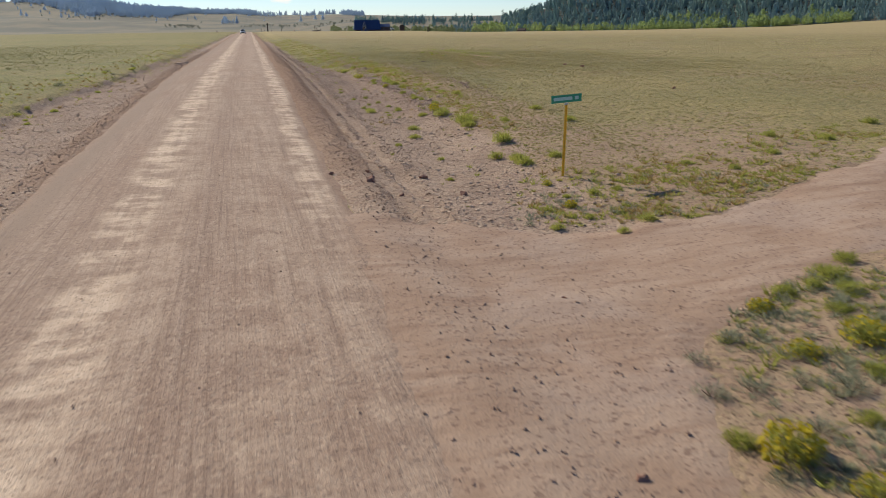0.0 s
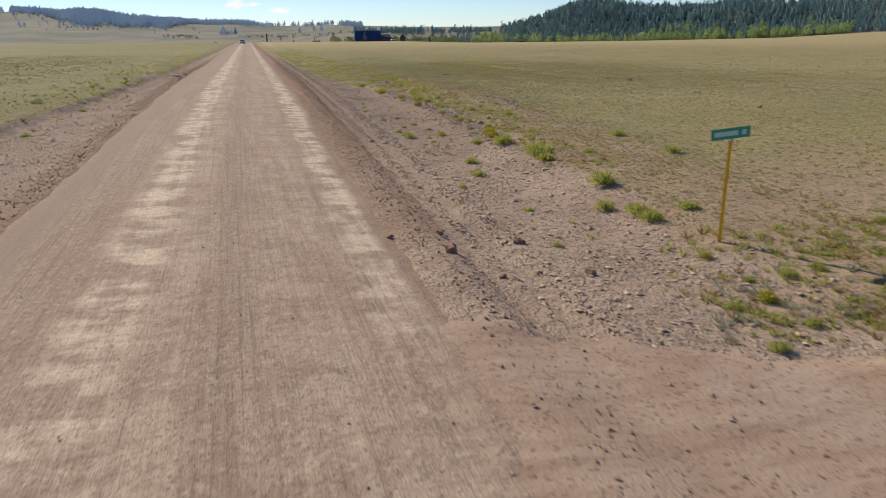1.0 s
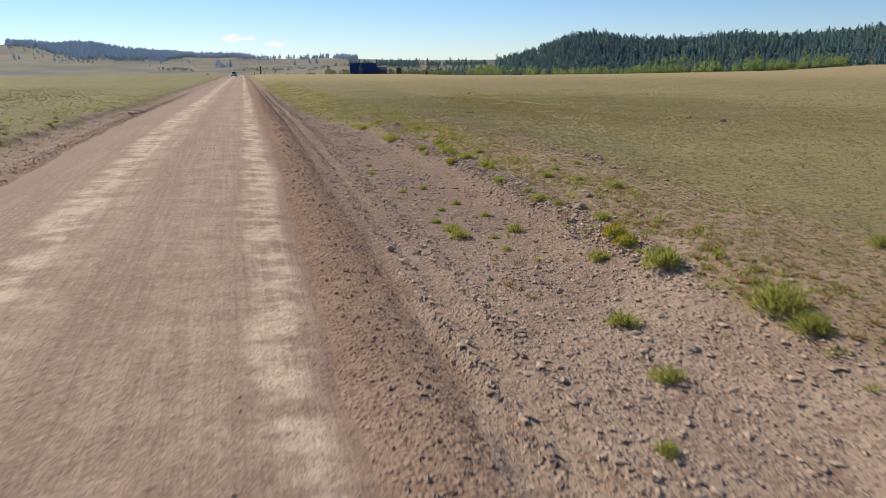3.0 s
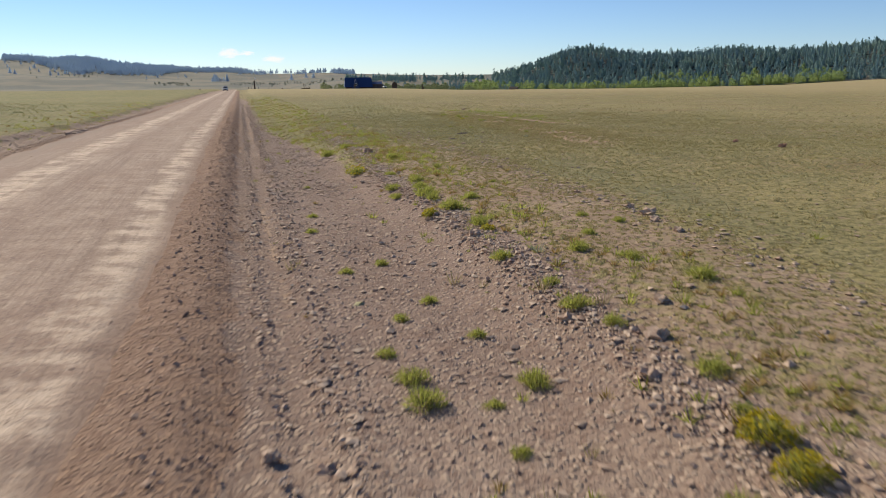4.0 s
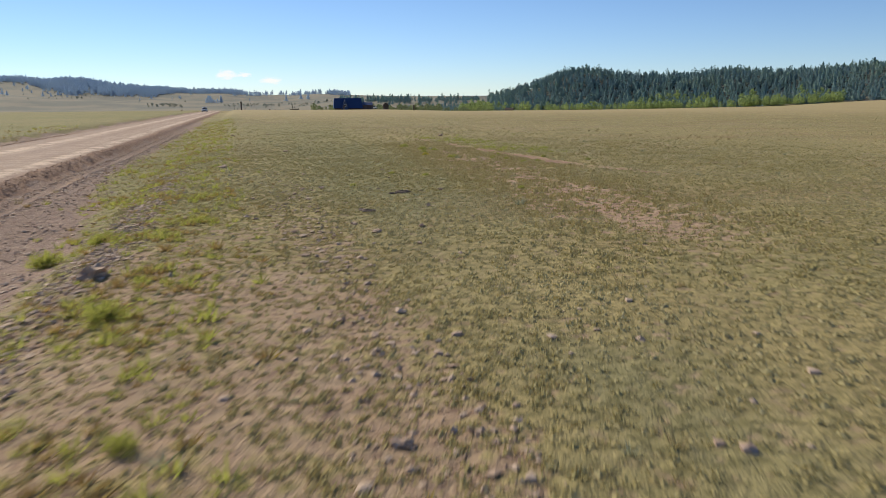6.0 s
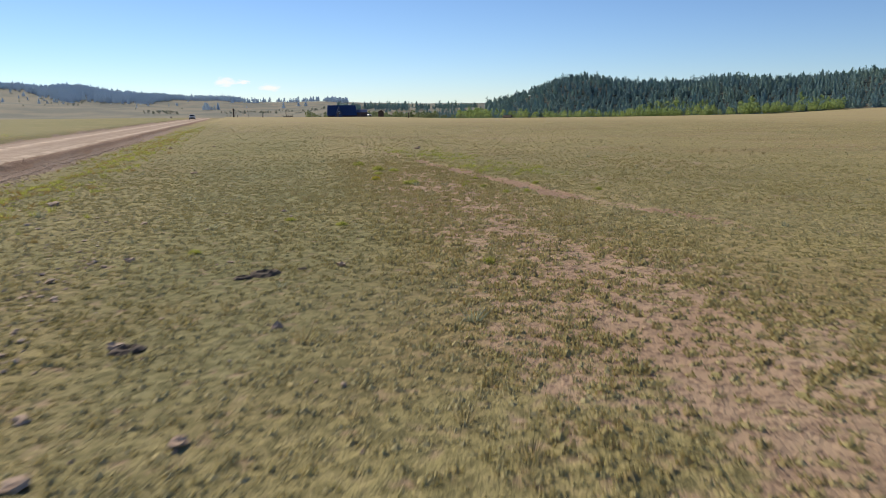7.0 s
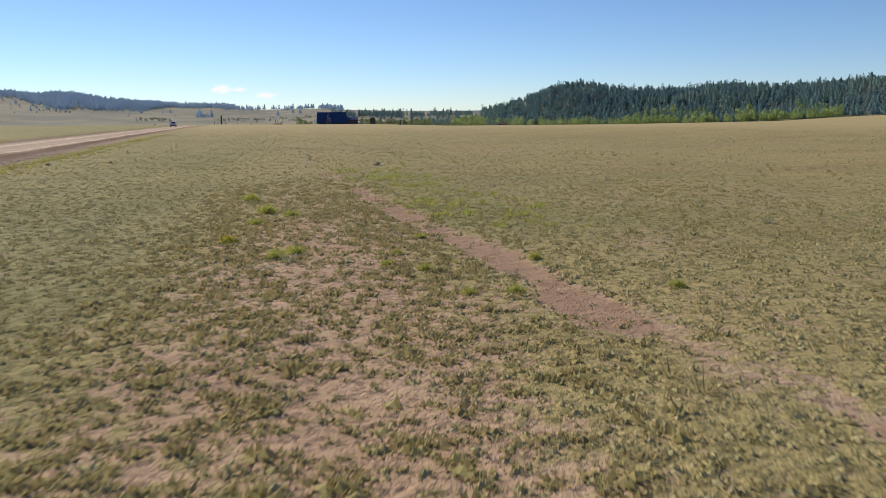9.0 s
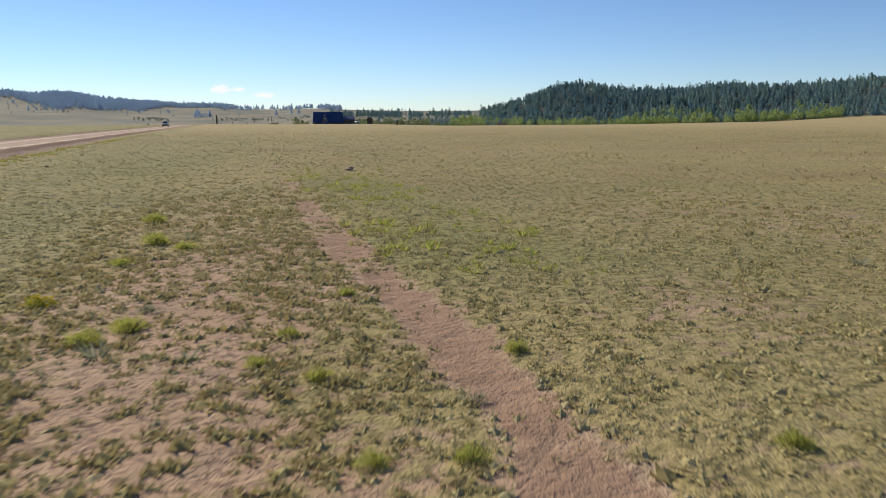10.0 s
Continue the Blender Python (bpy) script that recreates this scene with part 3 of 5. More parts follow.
def joined(pieces):
    vs, fs, base = [], [], 0
    for v, f in pieces:
        vs.append(v)
        fs.append(f + base)
        base += len(v)
    return np.concatenate(vs), np.concatenate(fs)


def part(name, bm, material, parent, label="", smooth=False):
    """Links a bmesh as one mesh object under a thing or a part."""
    me = bpy.data.meshes.new(name)
    for f in bm.faces:
        f.smooth = smooth
    bm.to_mesh(me)
    bm.free()
    me.materials.append(material)
    ob = new(name, me)
    ob.parent = parent
    if label:
        tagged(ob, label)
    return ob


def box(bm, size, place, turn=(0, 0, 0), bevel=0.0):
    made = bmesh.ops.create_cube(bm, size=1.0, matrix=pose(*place, *turn) @ Matrix.Diagonal((*size, 1)))
    if bevel:
        edges = list({e for v in made["verts"] for e in v.link_edges})
        bmesh.ops.bevel(bm, geom=edges, offset=bevel, segments=1, affect="EDGES")
    return bm


def tube(bm, a, b, r0, r1, sides=8):
    a, b = Vector(a), Vector(b)
    turn = (b - a).to_track_quat("Z", "Y").to_matrix().to_4x4()
    bmesh.ops.create_cone(bm, cap_ends=True, segments=sides, radius1=r0, radius2=r1, depth=(b - a).length, matrix=Matrix.Translation((a + b) / 2) @ turn)
    return bm


def solid(bm, corners, faces):
    vs = [bm.verts.new(c) for c in corners]
    for f in faces:
        bm.faces.new([vs[i] for i in f])
    bmesh.ops.recalc_face_normals(bm, faces=bm.faces)
    return bm


def spread(dense_low, dense_high, step, reach_low, reach_high, growth=1.07):
    """Lines: even within the dense stretch, then wider and wider out to the reach."""
    lines = list(np.arange(dense_low, dense_high + 1e-6, step))
    gap, low, high = step, lines[0], lines[-1]
    before, after = [], []
    while low > reach_low:
        gap *= growth
        low -= gap
        before.append(low)
    gap = step
    while high < reach_high:
        gap *= growth
        high += gap
        after.append(high)
    return np.array(before[::-1] + lines + after)


# ---- ground ----
def build_ground():
    xs, ys = spread(-13, 30, 0.24, -4500, 4500), spread(0, 80, 0.3, -600, 4500)

    def height(x, y):
        s = x - road_edge(y)
        under = ease(0.0, -0.4, s) * ease(-ROAD_WIDTH, -ROAD_WIDTH + 0.4, s)
        return land(x, y) - 0.12 * under * ease(1500, 900, y) - 0.05 * ease(0.45, 0.75, side_road(x, y))

    v, f = sheet(xs, ys, height)
    x, y = v[:, 0], v[:, 1]
    s = x - road_edge(y)
    left = -s - ROAD_WIDTH
    wob = 0.5 * rough(x, y, 2.5, 31)
    near_road = ease(0.7, -0.7, s + wob * 1.2 - verge_width(y)) * ease(-0.2, 0.1, s)
    verge = np.maximum(near_road * ease(220, 110, y), ease(0.7, -0.7, left + wob - left_width(y)) * ease(-0.2, 0.1, left) * ease(420, 250, y))
    berm = np.maximum(ease(1.25, 0.85, s + 0.12 * wob + 0.25 * rough(x, y, 0.8, 37)) * ease(-0.4, 0.0, s), 0.9 * ease(1.0, 0.5, left + 0.3 * wob) * ease(-0.4, 0, left))
    patchy = ease(0.15, 0.75, rough(x, y, 7.0, 41) + 0.25 * rough(x, y, 1.5, 43))
    bank = ease(8.9, 7.6, s + 0.8 * wob) * ease(4, 5.4, s) * ease(56, 44, y)
    lane = x - 0.1 * (y - 53)
    track_zone = ease(14.4, 15.6, lane + wob) * ease(19.0, 17.6, lane + wob) * ease(44, 52, y) * ease(80, 66, y)
    bare = np.maximum.reduce([0.26 * patchy * ease(6, 9, s), (0.36 + 0.26 * ease(-0.3, 0.3, rough(x, y, 1.2, 45))) * bank, wheel_tracks(x, y), (0.20 + 0.34 * ease(-0.4, 0.4, rough(x, y, 2.2, 47))) * track_zone])
    lush = np.maximum(ease(15.2, 13.0, lane + 2 * wob) * ease(8.2, 9.4, s), 0.3 * ease(20.6, 22.0, x + wob) * ease(36, 27, x + 4 * wob)) * ease(14, 26, y) * ease(95, 68, y) * (0.35 + 0.65 * ease(-0.5, 0.1, rough(x, y, 6.0, 49)))
    lush = np.maximum(lush, 0.75 * ease(0.3, 1.5, left - left_width(y)) * ease(160, 60, y) * ease(-0.6, 0.2, rough(x, y, 8.0, 50)))
    bare = np.maximum(bare, 0.52 * ease(17, 10, s) * ease(25, 18, y) * ease(-14, -4, y) * ease(0, 2, s))
    verge = np.where(s > 0, verge * (0.35 + 0.65 * ease(9.5, 12, y)), verge)
    green = np.maximum(ease(-0.3, 1.2, left - left_width(y) + wob) * ease(700, 250, y) * (0.6 + 0.4 * ease(-0.5, 0.3, rough(x, y, 9.0, 50))), 0.8 * ease(-0.3, 0.6, s - verge_width(y)) * ease(8.5, 5.5, s + wob) * ease(38, 52, y) * ease(260, 150, y))
    green = np.maximum(green, 0.8 * ease(2.2, 0.6, np.abs(x - 22.0) + 2 * wob) * ease(66, 69, y) * ease(92, 80, y))
    green = np.maximum(green, 0.55 * ease(16, 13, lane + wob) * ease(48, 58, y) * ease(150, 100, y) * ease(5, 8, s))
    bearing, reach = np.degrees(np.arctan2(x - VANTAGE[0], y - VANTAGE[1])), np.hypot(x - VANTAGE[0], y - VANTAGE[1])
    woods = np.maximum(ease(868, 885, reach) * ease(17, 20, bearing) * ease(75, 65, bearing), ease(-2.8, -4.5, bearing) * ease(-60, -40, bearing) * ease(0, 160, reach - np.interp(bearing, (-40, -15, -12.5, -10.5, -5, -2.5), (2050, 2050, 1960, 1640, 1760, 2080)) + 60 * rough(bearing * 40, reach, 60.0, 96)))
    away = ease(14, 22, y) * ease(110, 60, y)
    rut = away * np.maximum(0.5 * np.exp(-(((s - 1.13 - 0.05 * wob) / 0.06) ** 2)) * (0.3 + 0.7 * ease(-0.4, 0.3, rough(x, y, 1.2, 36))), 0.62 * np.exp(-(((s - 1.66 - 0.10 * wob) / 0.09) ** 2)) * (0.4 + 0.6 * ease(-0.5, 0.2, rough(x, y, 2.5, 35))))
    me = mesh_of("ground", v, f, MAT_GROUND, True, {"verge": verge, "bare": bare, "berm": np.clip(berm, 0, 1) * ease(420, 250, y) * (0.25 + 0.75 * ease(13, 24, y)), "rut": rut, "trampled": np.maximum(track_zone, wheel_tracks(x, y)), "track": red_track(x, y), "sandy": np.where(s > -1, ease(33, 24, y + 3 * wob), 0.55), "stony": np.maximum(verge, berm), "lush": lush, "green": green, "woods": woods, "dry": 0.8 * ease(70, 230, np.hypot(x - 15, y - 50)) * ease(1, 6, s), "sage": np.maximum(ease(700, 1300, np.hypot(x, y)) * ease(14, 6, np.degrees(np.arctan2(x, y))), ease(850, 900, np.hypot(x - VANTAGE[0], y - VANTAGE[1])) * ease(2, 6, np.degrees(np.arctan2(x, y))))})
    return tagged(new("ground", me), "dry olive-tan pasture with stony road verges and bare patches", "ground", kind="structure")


def build_road():
    ys = spread(-6, 70, 0.16, -40, 900, 1.05)
    ss = np.arange(-ROAD_WIDTH - 0.4, 0.41, 0.14)
    gs, gy = np.meshgrid(ss, ys)
    gx = gs + road_edge(gy)
    inside = ease(0.30, -0.45, gs + 0.30 * rough(gx, gy, 0.7, 51) + 0.35 * rough(gx, gy, 3.0, 53)) * ease(-ROAD_WIDTH - 0.38, -ROAD_WIDTH + 0.25, gs + 0.3 * rough(gx, gy, 1.3, 52))
    crown = 0.09 * (1 - ((gs + ROAD_WIDTH / 2) / (ROAD_WIDTH / 2)) ** 2).clip(0)
    left = np.exp(-(((gs + 4.1) / 0.8) ** 2))
    right = np.exp(-(((gs + 0.6) / 0.7) ** 2))
    wash = np.sin(gy * 2 * np.pi / 0.52 + 2.0 * rough(gx, gy, 2.0, 55)) * ease(-0.1, 0.5, rough(gx, gy, 4.0, 57))
    fade = ease(140, 60, gy)
    z = terrain(gx, gy) + crown - 0.05 + 0.06 * inside + fade * (0.010 * wash * (left + 0.6 * right + 0.15) + 0.012 * rough(gx * 3, gy * 0.5, 1.0, 59) - 0.015 * np.exp(-(((gs + 3.9) / 0.5) ** 2)))
    v, f = sheet(gx, gy, lambda a, b: z)
    me = mesh_of("road", v, f, MAT_ROAD, True, {"across": gs.ravel(), "mouth": (ease(17, 11, gy) * ease(-16, -8, gy)).ravel()})
    return tagged(new("road", me), "graded dirt road with pale wheel tracks and washboard ripples", "road", kind="structure")


def build_side_road():
    xs, ys = spread(0.6, 40, 0.2, 0.5, 150, 1.04), spread(-6, 30, 0.2, -6.1, 80, 1.04)
    gx, gy = np.meshgrid(xs, ys)
    m = side_road(gx + 0.30 * rough(gx, gy, 0.6, 66) + 0.6 * rough(gx, gy, 2.2, 68), gy + 0.30 * rough(gx, gy, 0.6, 67) + 0.7 * rough(gx, gy, 2.0, 69))
    z = land(gx, gy) + 0.05 * np.clip(m * 1.4, 0, 1) - 0.032 + 0.007 * rough(gx, gy, 0.5, 61) - 0.003 * np.sin((gy - 0.46 * gx) * 2.1 + rough(gx, gy, 3.0, 63)) * ease(4, 8, gx)
    v, f = sheet(gx, gy, lambda a, b: z)
    keep = (m.ravel()[f] > 0.03).any(1)
    f = f[keep]
    used, back = np.unique(f, return_inverse=True)
    me = mesh_of("side_road", v[used], back.reshape(f.shape), MAT_SIDE, True)
    return tagged(new("side_road", me), "bare reddish dirt track branching off the graded road", "road", kind="structure")


build_ground()
build_road()
build_side_road()


# ---- plants and stones, as joined stuff ----
def tuft_shape(rng, blades, lean, width):
    v, f = [], []
    for k in range(blades):
        a, r = rng.uniform(0, 6.283), 0.30 * math.sqrt(rng.uniform(0, 1))
        foot = np.array([math.cos(a) * r, math.sin(a) * r, -0.04])
        out, tall = rng.uniform(0.15, lean), rng.uniform(0.5, 1.0)
        side = rng.uniform(0, 6.283)
        w = np.array([math.cos(side), math.sin(side), 0]) * width * rng.uniform(0.6, 1.2)
        tip = foot + np.array([math.cos(a) * out, math.sin(a) * out, tall])
        i = len(v)
        v += [foot - w, foot + w, tip]
        f.append((i, i + 1, i + 2))
    return np.array(v), np.array(f)


def scatter(rng, count, x0, x1, y0, y1, keep):
    x, y = rng.uniform(x0, x1, count), rng.uniform(y0, y1, count)
    ok = rng.uniform(0, 1, count) < keep(x, y)
    return x[ok], y[ok]


def off_road(x, y):
    s = x - road_edge(y)
    return np.where((s > 1.4) | (s < -ROAD_WIDTH - 1.2), 1.0, 0.0) * ease(0.4, 0.1, side_road(x, y))


def pasture_density(x, y):
    s = x - road_edge(y)
    patchy = 0.62 + 0.38 * ease(0.55, -0.15, rough(x, y, 7.0, 41))
    clump = 0.72 + 0.28 * ease(-0.35, 0.35, rough(x, y, 0.9, 71))
    verge = np.where(s > 0, 0.02 + 0.30 * ease(-0.4, 0.5, s - verge_width(y)) + 0.68 * np.maximum(ease(7.6, 8.6, s), ease(46, 56, y) * ease(-0.2, 0.8, s - verge_width(y))), 0.04 + 0.96 * ease(-0.3, 1.4, -s - ROAD_WIDTH - left_width(y)))
    return patchy * clump * verge * (1 - 0.93 * wheel_tracks(x, y)) * off_road(x, y) * (1 - 0.65 * ease(25, 19, y) * ease(16, 9, s) * ease(0, 1, s)) + 0.45 * off_road(x, y) * ease(3.2, 4.6, s) * ease(11.5, 12.5, y) * ease(18, 15, y)


def tussock(rng, blades):
    """A tuft of bunch grass about two units across: a low dense heart hidden in short fanning blades."""
    v, f = [], []
    spin = rng.uniform(0, 6.283)
    for k in range(5):
        a = spin + 6.283 * k / 5 + rng.uniform(-0.25, 0.25)
        q = 0.66 * rng.uniform(0.7, 1.25)
        v.append((q * math.cos(a) * 1.15, q * math.sin(a) * 0.9, -0.08))
    v.append((rng.normal(0, 0.12), rng.normal(0, 0.12), 0.42))
    f += [(k, (k + 1) % 5, 5) for k in range(5)]
    for k in range(blades):
        a, r = spin + 6.283 * (k + rng.uniform(0, 0.9)) / blades, rng.uniform(0, 1) ** 0.6 * 0.85
        p = np.array([math.cos(a) * r, math.sin(a) * r, 0.10 * (1 - r) - 0.05])
        turn, lean = rng.uniform(0, 6.283), rng.uniform(0.0, 0.5) * (0.3 + 0.7 * r)
        w = np.array([math.cos(turn), math.sin(turn), 0]) * rng.uniform(0.12, 0.26)
        i = len(v)
        v += [tuple(p - w), tuple(p + w), tuple(p + np.array([math.cos(a) * lean, math.sin(a) * lean, rng.uniform(0.45, 0.95) * (1.05 - 0.45 * r)]) + np.array([*rng.normal(0, 0.1, 2), 0]))]
        f.append((i, i + 1, i + 2))
    return np.array(v), np.array(f)


def far_cone(rng, blades):
    """A low five-sided hump with a few blades, for tufts far out on the plain."""
    v, f = [], []
    for k in range(5):
        a = 6.283 * k / 5 + rng.uniform(-0.3, 0.3)
        q = rng.uniform(0.65, 1.2)
        v.append((q * math.cos(a), q * math.sin(a), -0.08))
    v.append((rng.normal(0, 0.2), rng.normal(0, 0.2), rng.uniform(0.35, 0.55)))
    f += [(k, (k + 1) % 5, 5) for k in range(5)]
    tv, tf = far_tuft(rng, blades)
    return np.concatenate([np.array(v), tv]), np.concatenate([np.array(f), tf + 6])


def far_tuft(rng, blades):
    """A tuft about two units across for grass seen from some way off: a few broad sprays of blades."""
    v, f = [], []
    for k in range(blades):
        a, r = 6.283 * (k + rng.uniform(0, 0.8)) / blades, rng.uniform(0.15, 0.75)
        p = np.array([math.cos(a) * r, math.sin(a) * r, -0.06])
        turn = rng.uniform(0, 6.283)
        w = np.array([math.cos(turn), math.sin(turn), 0]) * rng.uniform(0.22, 0.42)
        lean = rng.uniform(0.1, 0.5)
        i = len(v)
        v += [tuple(p - w), tuple(p + w), tuple(p + np.array([math.cos(a) * lean, math.sin(a) * lean, rng.uniform(0.5, 1.0)]) + w * rng.uniform(-0.5, 0.5))]
        f.append((i, i + 1, i + 2))
    return np.array(v), np.array(f)


def build_grass():
    rng = np.random.default_rng(11)
    pieces, green_pieces = [], []
    for count, (x0, x1, y0, y1), shape, blades, low, high, into in (
        (84000, (7, 36, 36, 80), tussock, 9, 0.030, 0.078, pieces),
        (76000, (6, 42, 14, 112), tussock, 8, 0.028, 0.080, pieces),
        (60000, (6, 42, 14, 112), far_tuft, 4, 0.025, 0.065, pieces),
        (60000, (4, 120, 12, 200), far_cone, 1, 0.05, 0.13, pieces),
        (56000, (-46, -6, 8, 150), far_cone, 1, 0.04, 0.13, green_pieces),
        (6000, (3.5, 18, 6, 27), tussock, 12, 0.03, 0.09, pieces),
    ):
        for variant in range(4):
            tv, tf = shape(rng, blades)
            edge = 0.12 * (x1 - x0)
            outer = 1.0 if shape is far_cone and into is pieces else 0.0
            x, y = scatter(rng, count // 4, x0, x1, y0, y1, lambda a, c: pasture_density(a, c) * (1 - outer * ease(4, 8, a) * ease(44, 34, a) * ease(8, 14, c) * ease(98, 84, c)) * (ease(x0, x0 + edge, a) if x0 > 7 else 1.0) * ease(x1, x1 - 3 * edge, a) * ease(y0, y0 + 8, c) * ease(y1, y1 - 0.5 * (y1 - y0), c))
            size = low + (high - low) * rng.uniform(0, 1, len(x)) ** 1.6
            into.append(strewn(tv, tf, np.stack([x, y, land(x, y)], -1), rng.uniform(0, 6.283, len(x)), size, rng.uniform(0.55, 1.05, len(x))))
    v, f = joined(pieces)
    tagged(new("pasture_grass", mesh_of("pasture_grass", v, f, MAT_GRASS)), "short dry bunch grass in olive and straw tufts", "grass", kind="stuff")
    v, f = joined(green_pieces)
    tagged(new("meadow_grass", mesh_of("meadow_grass", v, f, MAT_GREEN_GRASS)), "short yellow-green grass beyond the stony ditch", "grass", kind="stuff")
    # small brown tufts on the bare bank, in the worn patches and along the wheel tracks
    def worn_places(a, c):
        s = a - road_edge(c)
        bank = ease(9.6, 8.0, s) * ease(5.0, 5.6, s) * ease(15, 20, c) * ease(58, 46, c)
        lane = a - 0.1 * (c - 53)
        worn = 0.46 * ease(14.0, 15.2, lane) * ease(19.6, 18.0, lane) * ease(44, 52, c) * ease(84, 66, c)
        brown = 0.08 * ease(0.15, 0.5, rough(a, c, 7.0, 41)) * ease(7, 9, s)
        return np.maximum.reduce([bank, worn, brown]) * off_road(a, c) * (1 - 0.4 * wheel_tracks(a, c)) * (1 - 0.95 * red_track(a, c)) * (0.35 + 0.65 * ease(-0.5, 0.0, rough(a, c, 0.6, 73)))

    pieces = []
    for variant in range(3):
        tv, tf = tussock(rng, 9)
        x, y = scatter(rng, 58000, 5, 30, 14, 84, worn_places)
        pieces.append(strewn(tv, tf, np.stack([x, y, land(x, y)], -1), rng.uniform(0, 6.283, len(x)), (0.024 + 0.045 * rng.uniform(0, 1, len(x)) ** 1.5) * (1 + 0.85 * ease(12.5, 14, x)), rng.uniform(0.45, 0.9, len(x))))
    v, f = joined(pieces)
    tagged(new("brown_grass", mesh_of("brown_grass", v, f, MAT_BROWN_GRASS)), "small brown grass tufts on bare worn soil", "grass", kind="stuff")
    pieces = []
    tv, tf = tuft_shape(rng, 18, 0.6, 0.035)
    x, y = scatter(rng, 2600, 4, 40, 8, 100, lambda a, b: off_road(a, b) * 0.6 * (1 - wheel_tracks(a, b)) * ease(0.1, 0.6, rough(a, b, 3.5, 77)))
    pieces.append(strewn(tv, tf, np.stack([x, y, land(x, y)], -1), rng.uniform(0, 6.283, len(x)), rng.uniform(0.13, 0.26, len(x))))
    v, f = joined(pieces)
    tagged(new("straw_grass", mesh_of("straw_grass", v, f, MAT_STRAW)), "taller bleached straw-coloured grass stems", "grass", kind="stuff")


def build_weeds():
    """Small green and grey weeds between the shrubs."""
    rng = np.random.default_rng(17)

    def green(x, y):
        s = x - road_edge(y)
        along = np.exp(-(((s - 5.7) / 0.8) ** 2)) * ease(18, 26, y) * ease(60, 48, y) + 0.75 * ease(-0.3, 0.5, s - verge_width(y)) * ease(7.4, 5.6, s) * ease(40, 50, y) * ease(190, 110, y)
        corner = ease(3.0, 5.0, s) * ease(13, 8, s) * ease(11.5, 12.5, y) * ease(17.5, 14.5, y)
        strip = 0.5 * ease(6, 8, s) * np.exp(-(((y - 14.5 - 0.46 * np.maximum(s - 6.5, 0)) / 1.2) ** 2))
        shaded = 0.9 * ease(4.3, 5.5, x) * ease(15, 10.5, x) * ease(9.6, 8.6, y - 0.4 * np.maximum(x - 10, 0)) * ease(-6, 0, y)
        left = 0.6 * ease(-2.0, 0.4, -s - ROAD_WIDTH - left_width(y)) * ease(4.0, 1.5, -s - ROAD_WIDTH - left_width(y))
        patch = 0.5 * ease(2.0, 0.6, np.abs(x - 22.0)) * ease(66, 69, y) * ease(90, 78, y)
        return np.clip(0.8 * along + corner + strip + shaded + left + patch + 0.01, 0, 1) * (0.15 + 0.85 * ease(-0.2, 0.35, rough(x, y, 1.1, 101))) * off_road(x, y)

    def grey(x, y):
        return np.clip(0.35 * ease(4.5, 6, x) * ease(12, 9, x) * ease(11.5, 12.5, y) * ease(16, 14, y) + ease(4.2, 5.0, x) * ease(15, 10.5, x) * ease(9.4, 8.4, y - 0.4 * np.maximum(x - 10, 0)) * ease(-6, 0, y) + 0.04 * ease(6, 9, x), 0, 1) * (0.2 + 0.8 * ease(-0.2, 0.3, rough(x, y, 0.9, 103))) * off_road(x, y)

    for name, mat, keep, zones, label in (
        ("green_weeds", MAT_BRUSH, green, ((6500, (4, 18, 11, 20)), (9000, (4, 10.5, 18, 60)), (6500, (4, 10.5, 55, 160)), (2600, (4.2, 15, -2, 11)), (4500, (-14, -5, 8, 130)), (3000, (3, 30, 20, 90)), (2600, (19.5, 24.5, 66, 90))), "scattered small yellow-green weeds"),
        ("rusty_weeds", MAT_RUSTY, green, ((5000, (4, 10.5, 22, 60)), (5500, (4, 10.5, 55, 160)), (4500, (-14, -5, 8, 130)), (2600, (4, 18, 11, 20))), "rust-brown and ochre weeds drying along the verge"),
        ("grey_weeds", MAT_SAGE, grey, ((7500, (4.0, 15, -2, 11)), (2500, (4, 14, 11.5, 16)), (3600, (6, 30, 20, 80))), "low silvery grey-green ground cover"),
    ):
        pieces = []
        for count, area in zones:
            tv, tf = tuft_shape(rng, 16, 0.9, 0.08)
            x, y = scatter(rng, count, *area, keep)
            pieces.append(strewn(tv, tf, np.stack([x, y, land(x, y)], -1), rng.uniform(0, 6.283, len(x)), 0.07 + 0.13 * rng.uniform(0, 1, len(x)) ** 2, rng.uniform(0.55, 0.95, len(x))))
        v, f = joined(pieces)
        tagged(new(name, mesh_of(name, v, f, mat)), label, "weeds", kind="stuff")


def stone_shape(rng, subdivisions=1):
    bm = bmesh.new()
    bmesh.ops.create_icosphere(bm, subdivisions=subdivisions, radius=0.5)
    k = Vector((rng.uniform(0.8, 1.15), rng.uniform(0.65, 1.0), rng.uniform(0.5, 0.8)))
    shift = Vector(rng.uniform(-9, 9, 3))
    for v in bm.verts:
        n = noise.noise(v.co * 2.6 + shift)
        v.co = Vector((v.co.x * k.x, v.co.y * k.y, v.co.z * k.z)) * (1 + 0.75 * n) + Vector(rng.normal(0, 0.05, 3))
    bm.verts.ensure_lookup_table()
    verts = np.array([v.co for v in bm.verts])
    faces = np.array([[v.index for v in f.verts] for f in bm.faces])
    bm.free()
    return verts, faces


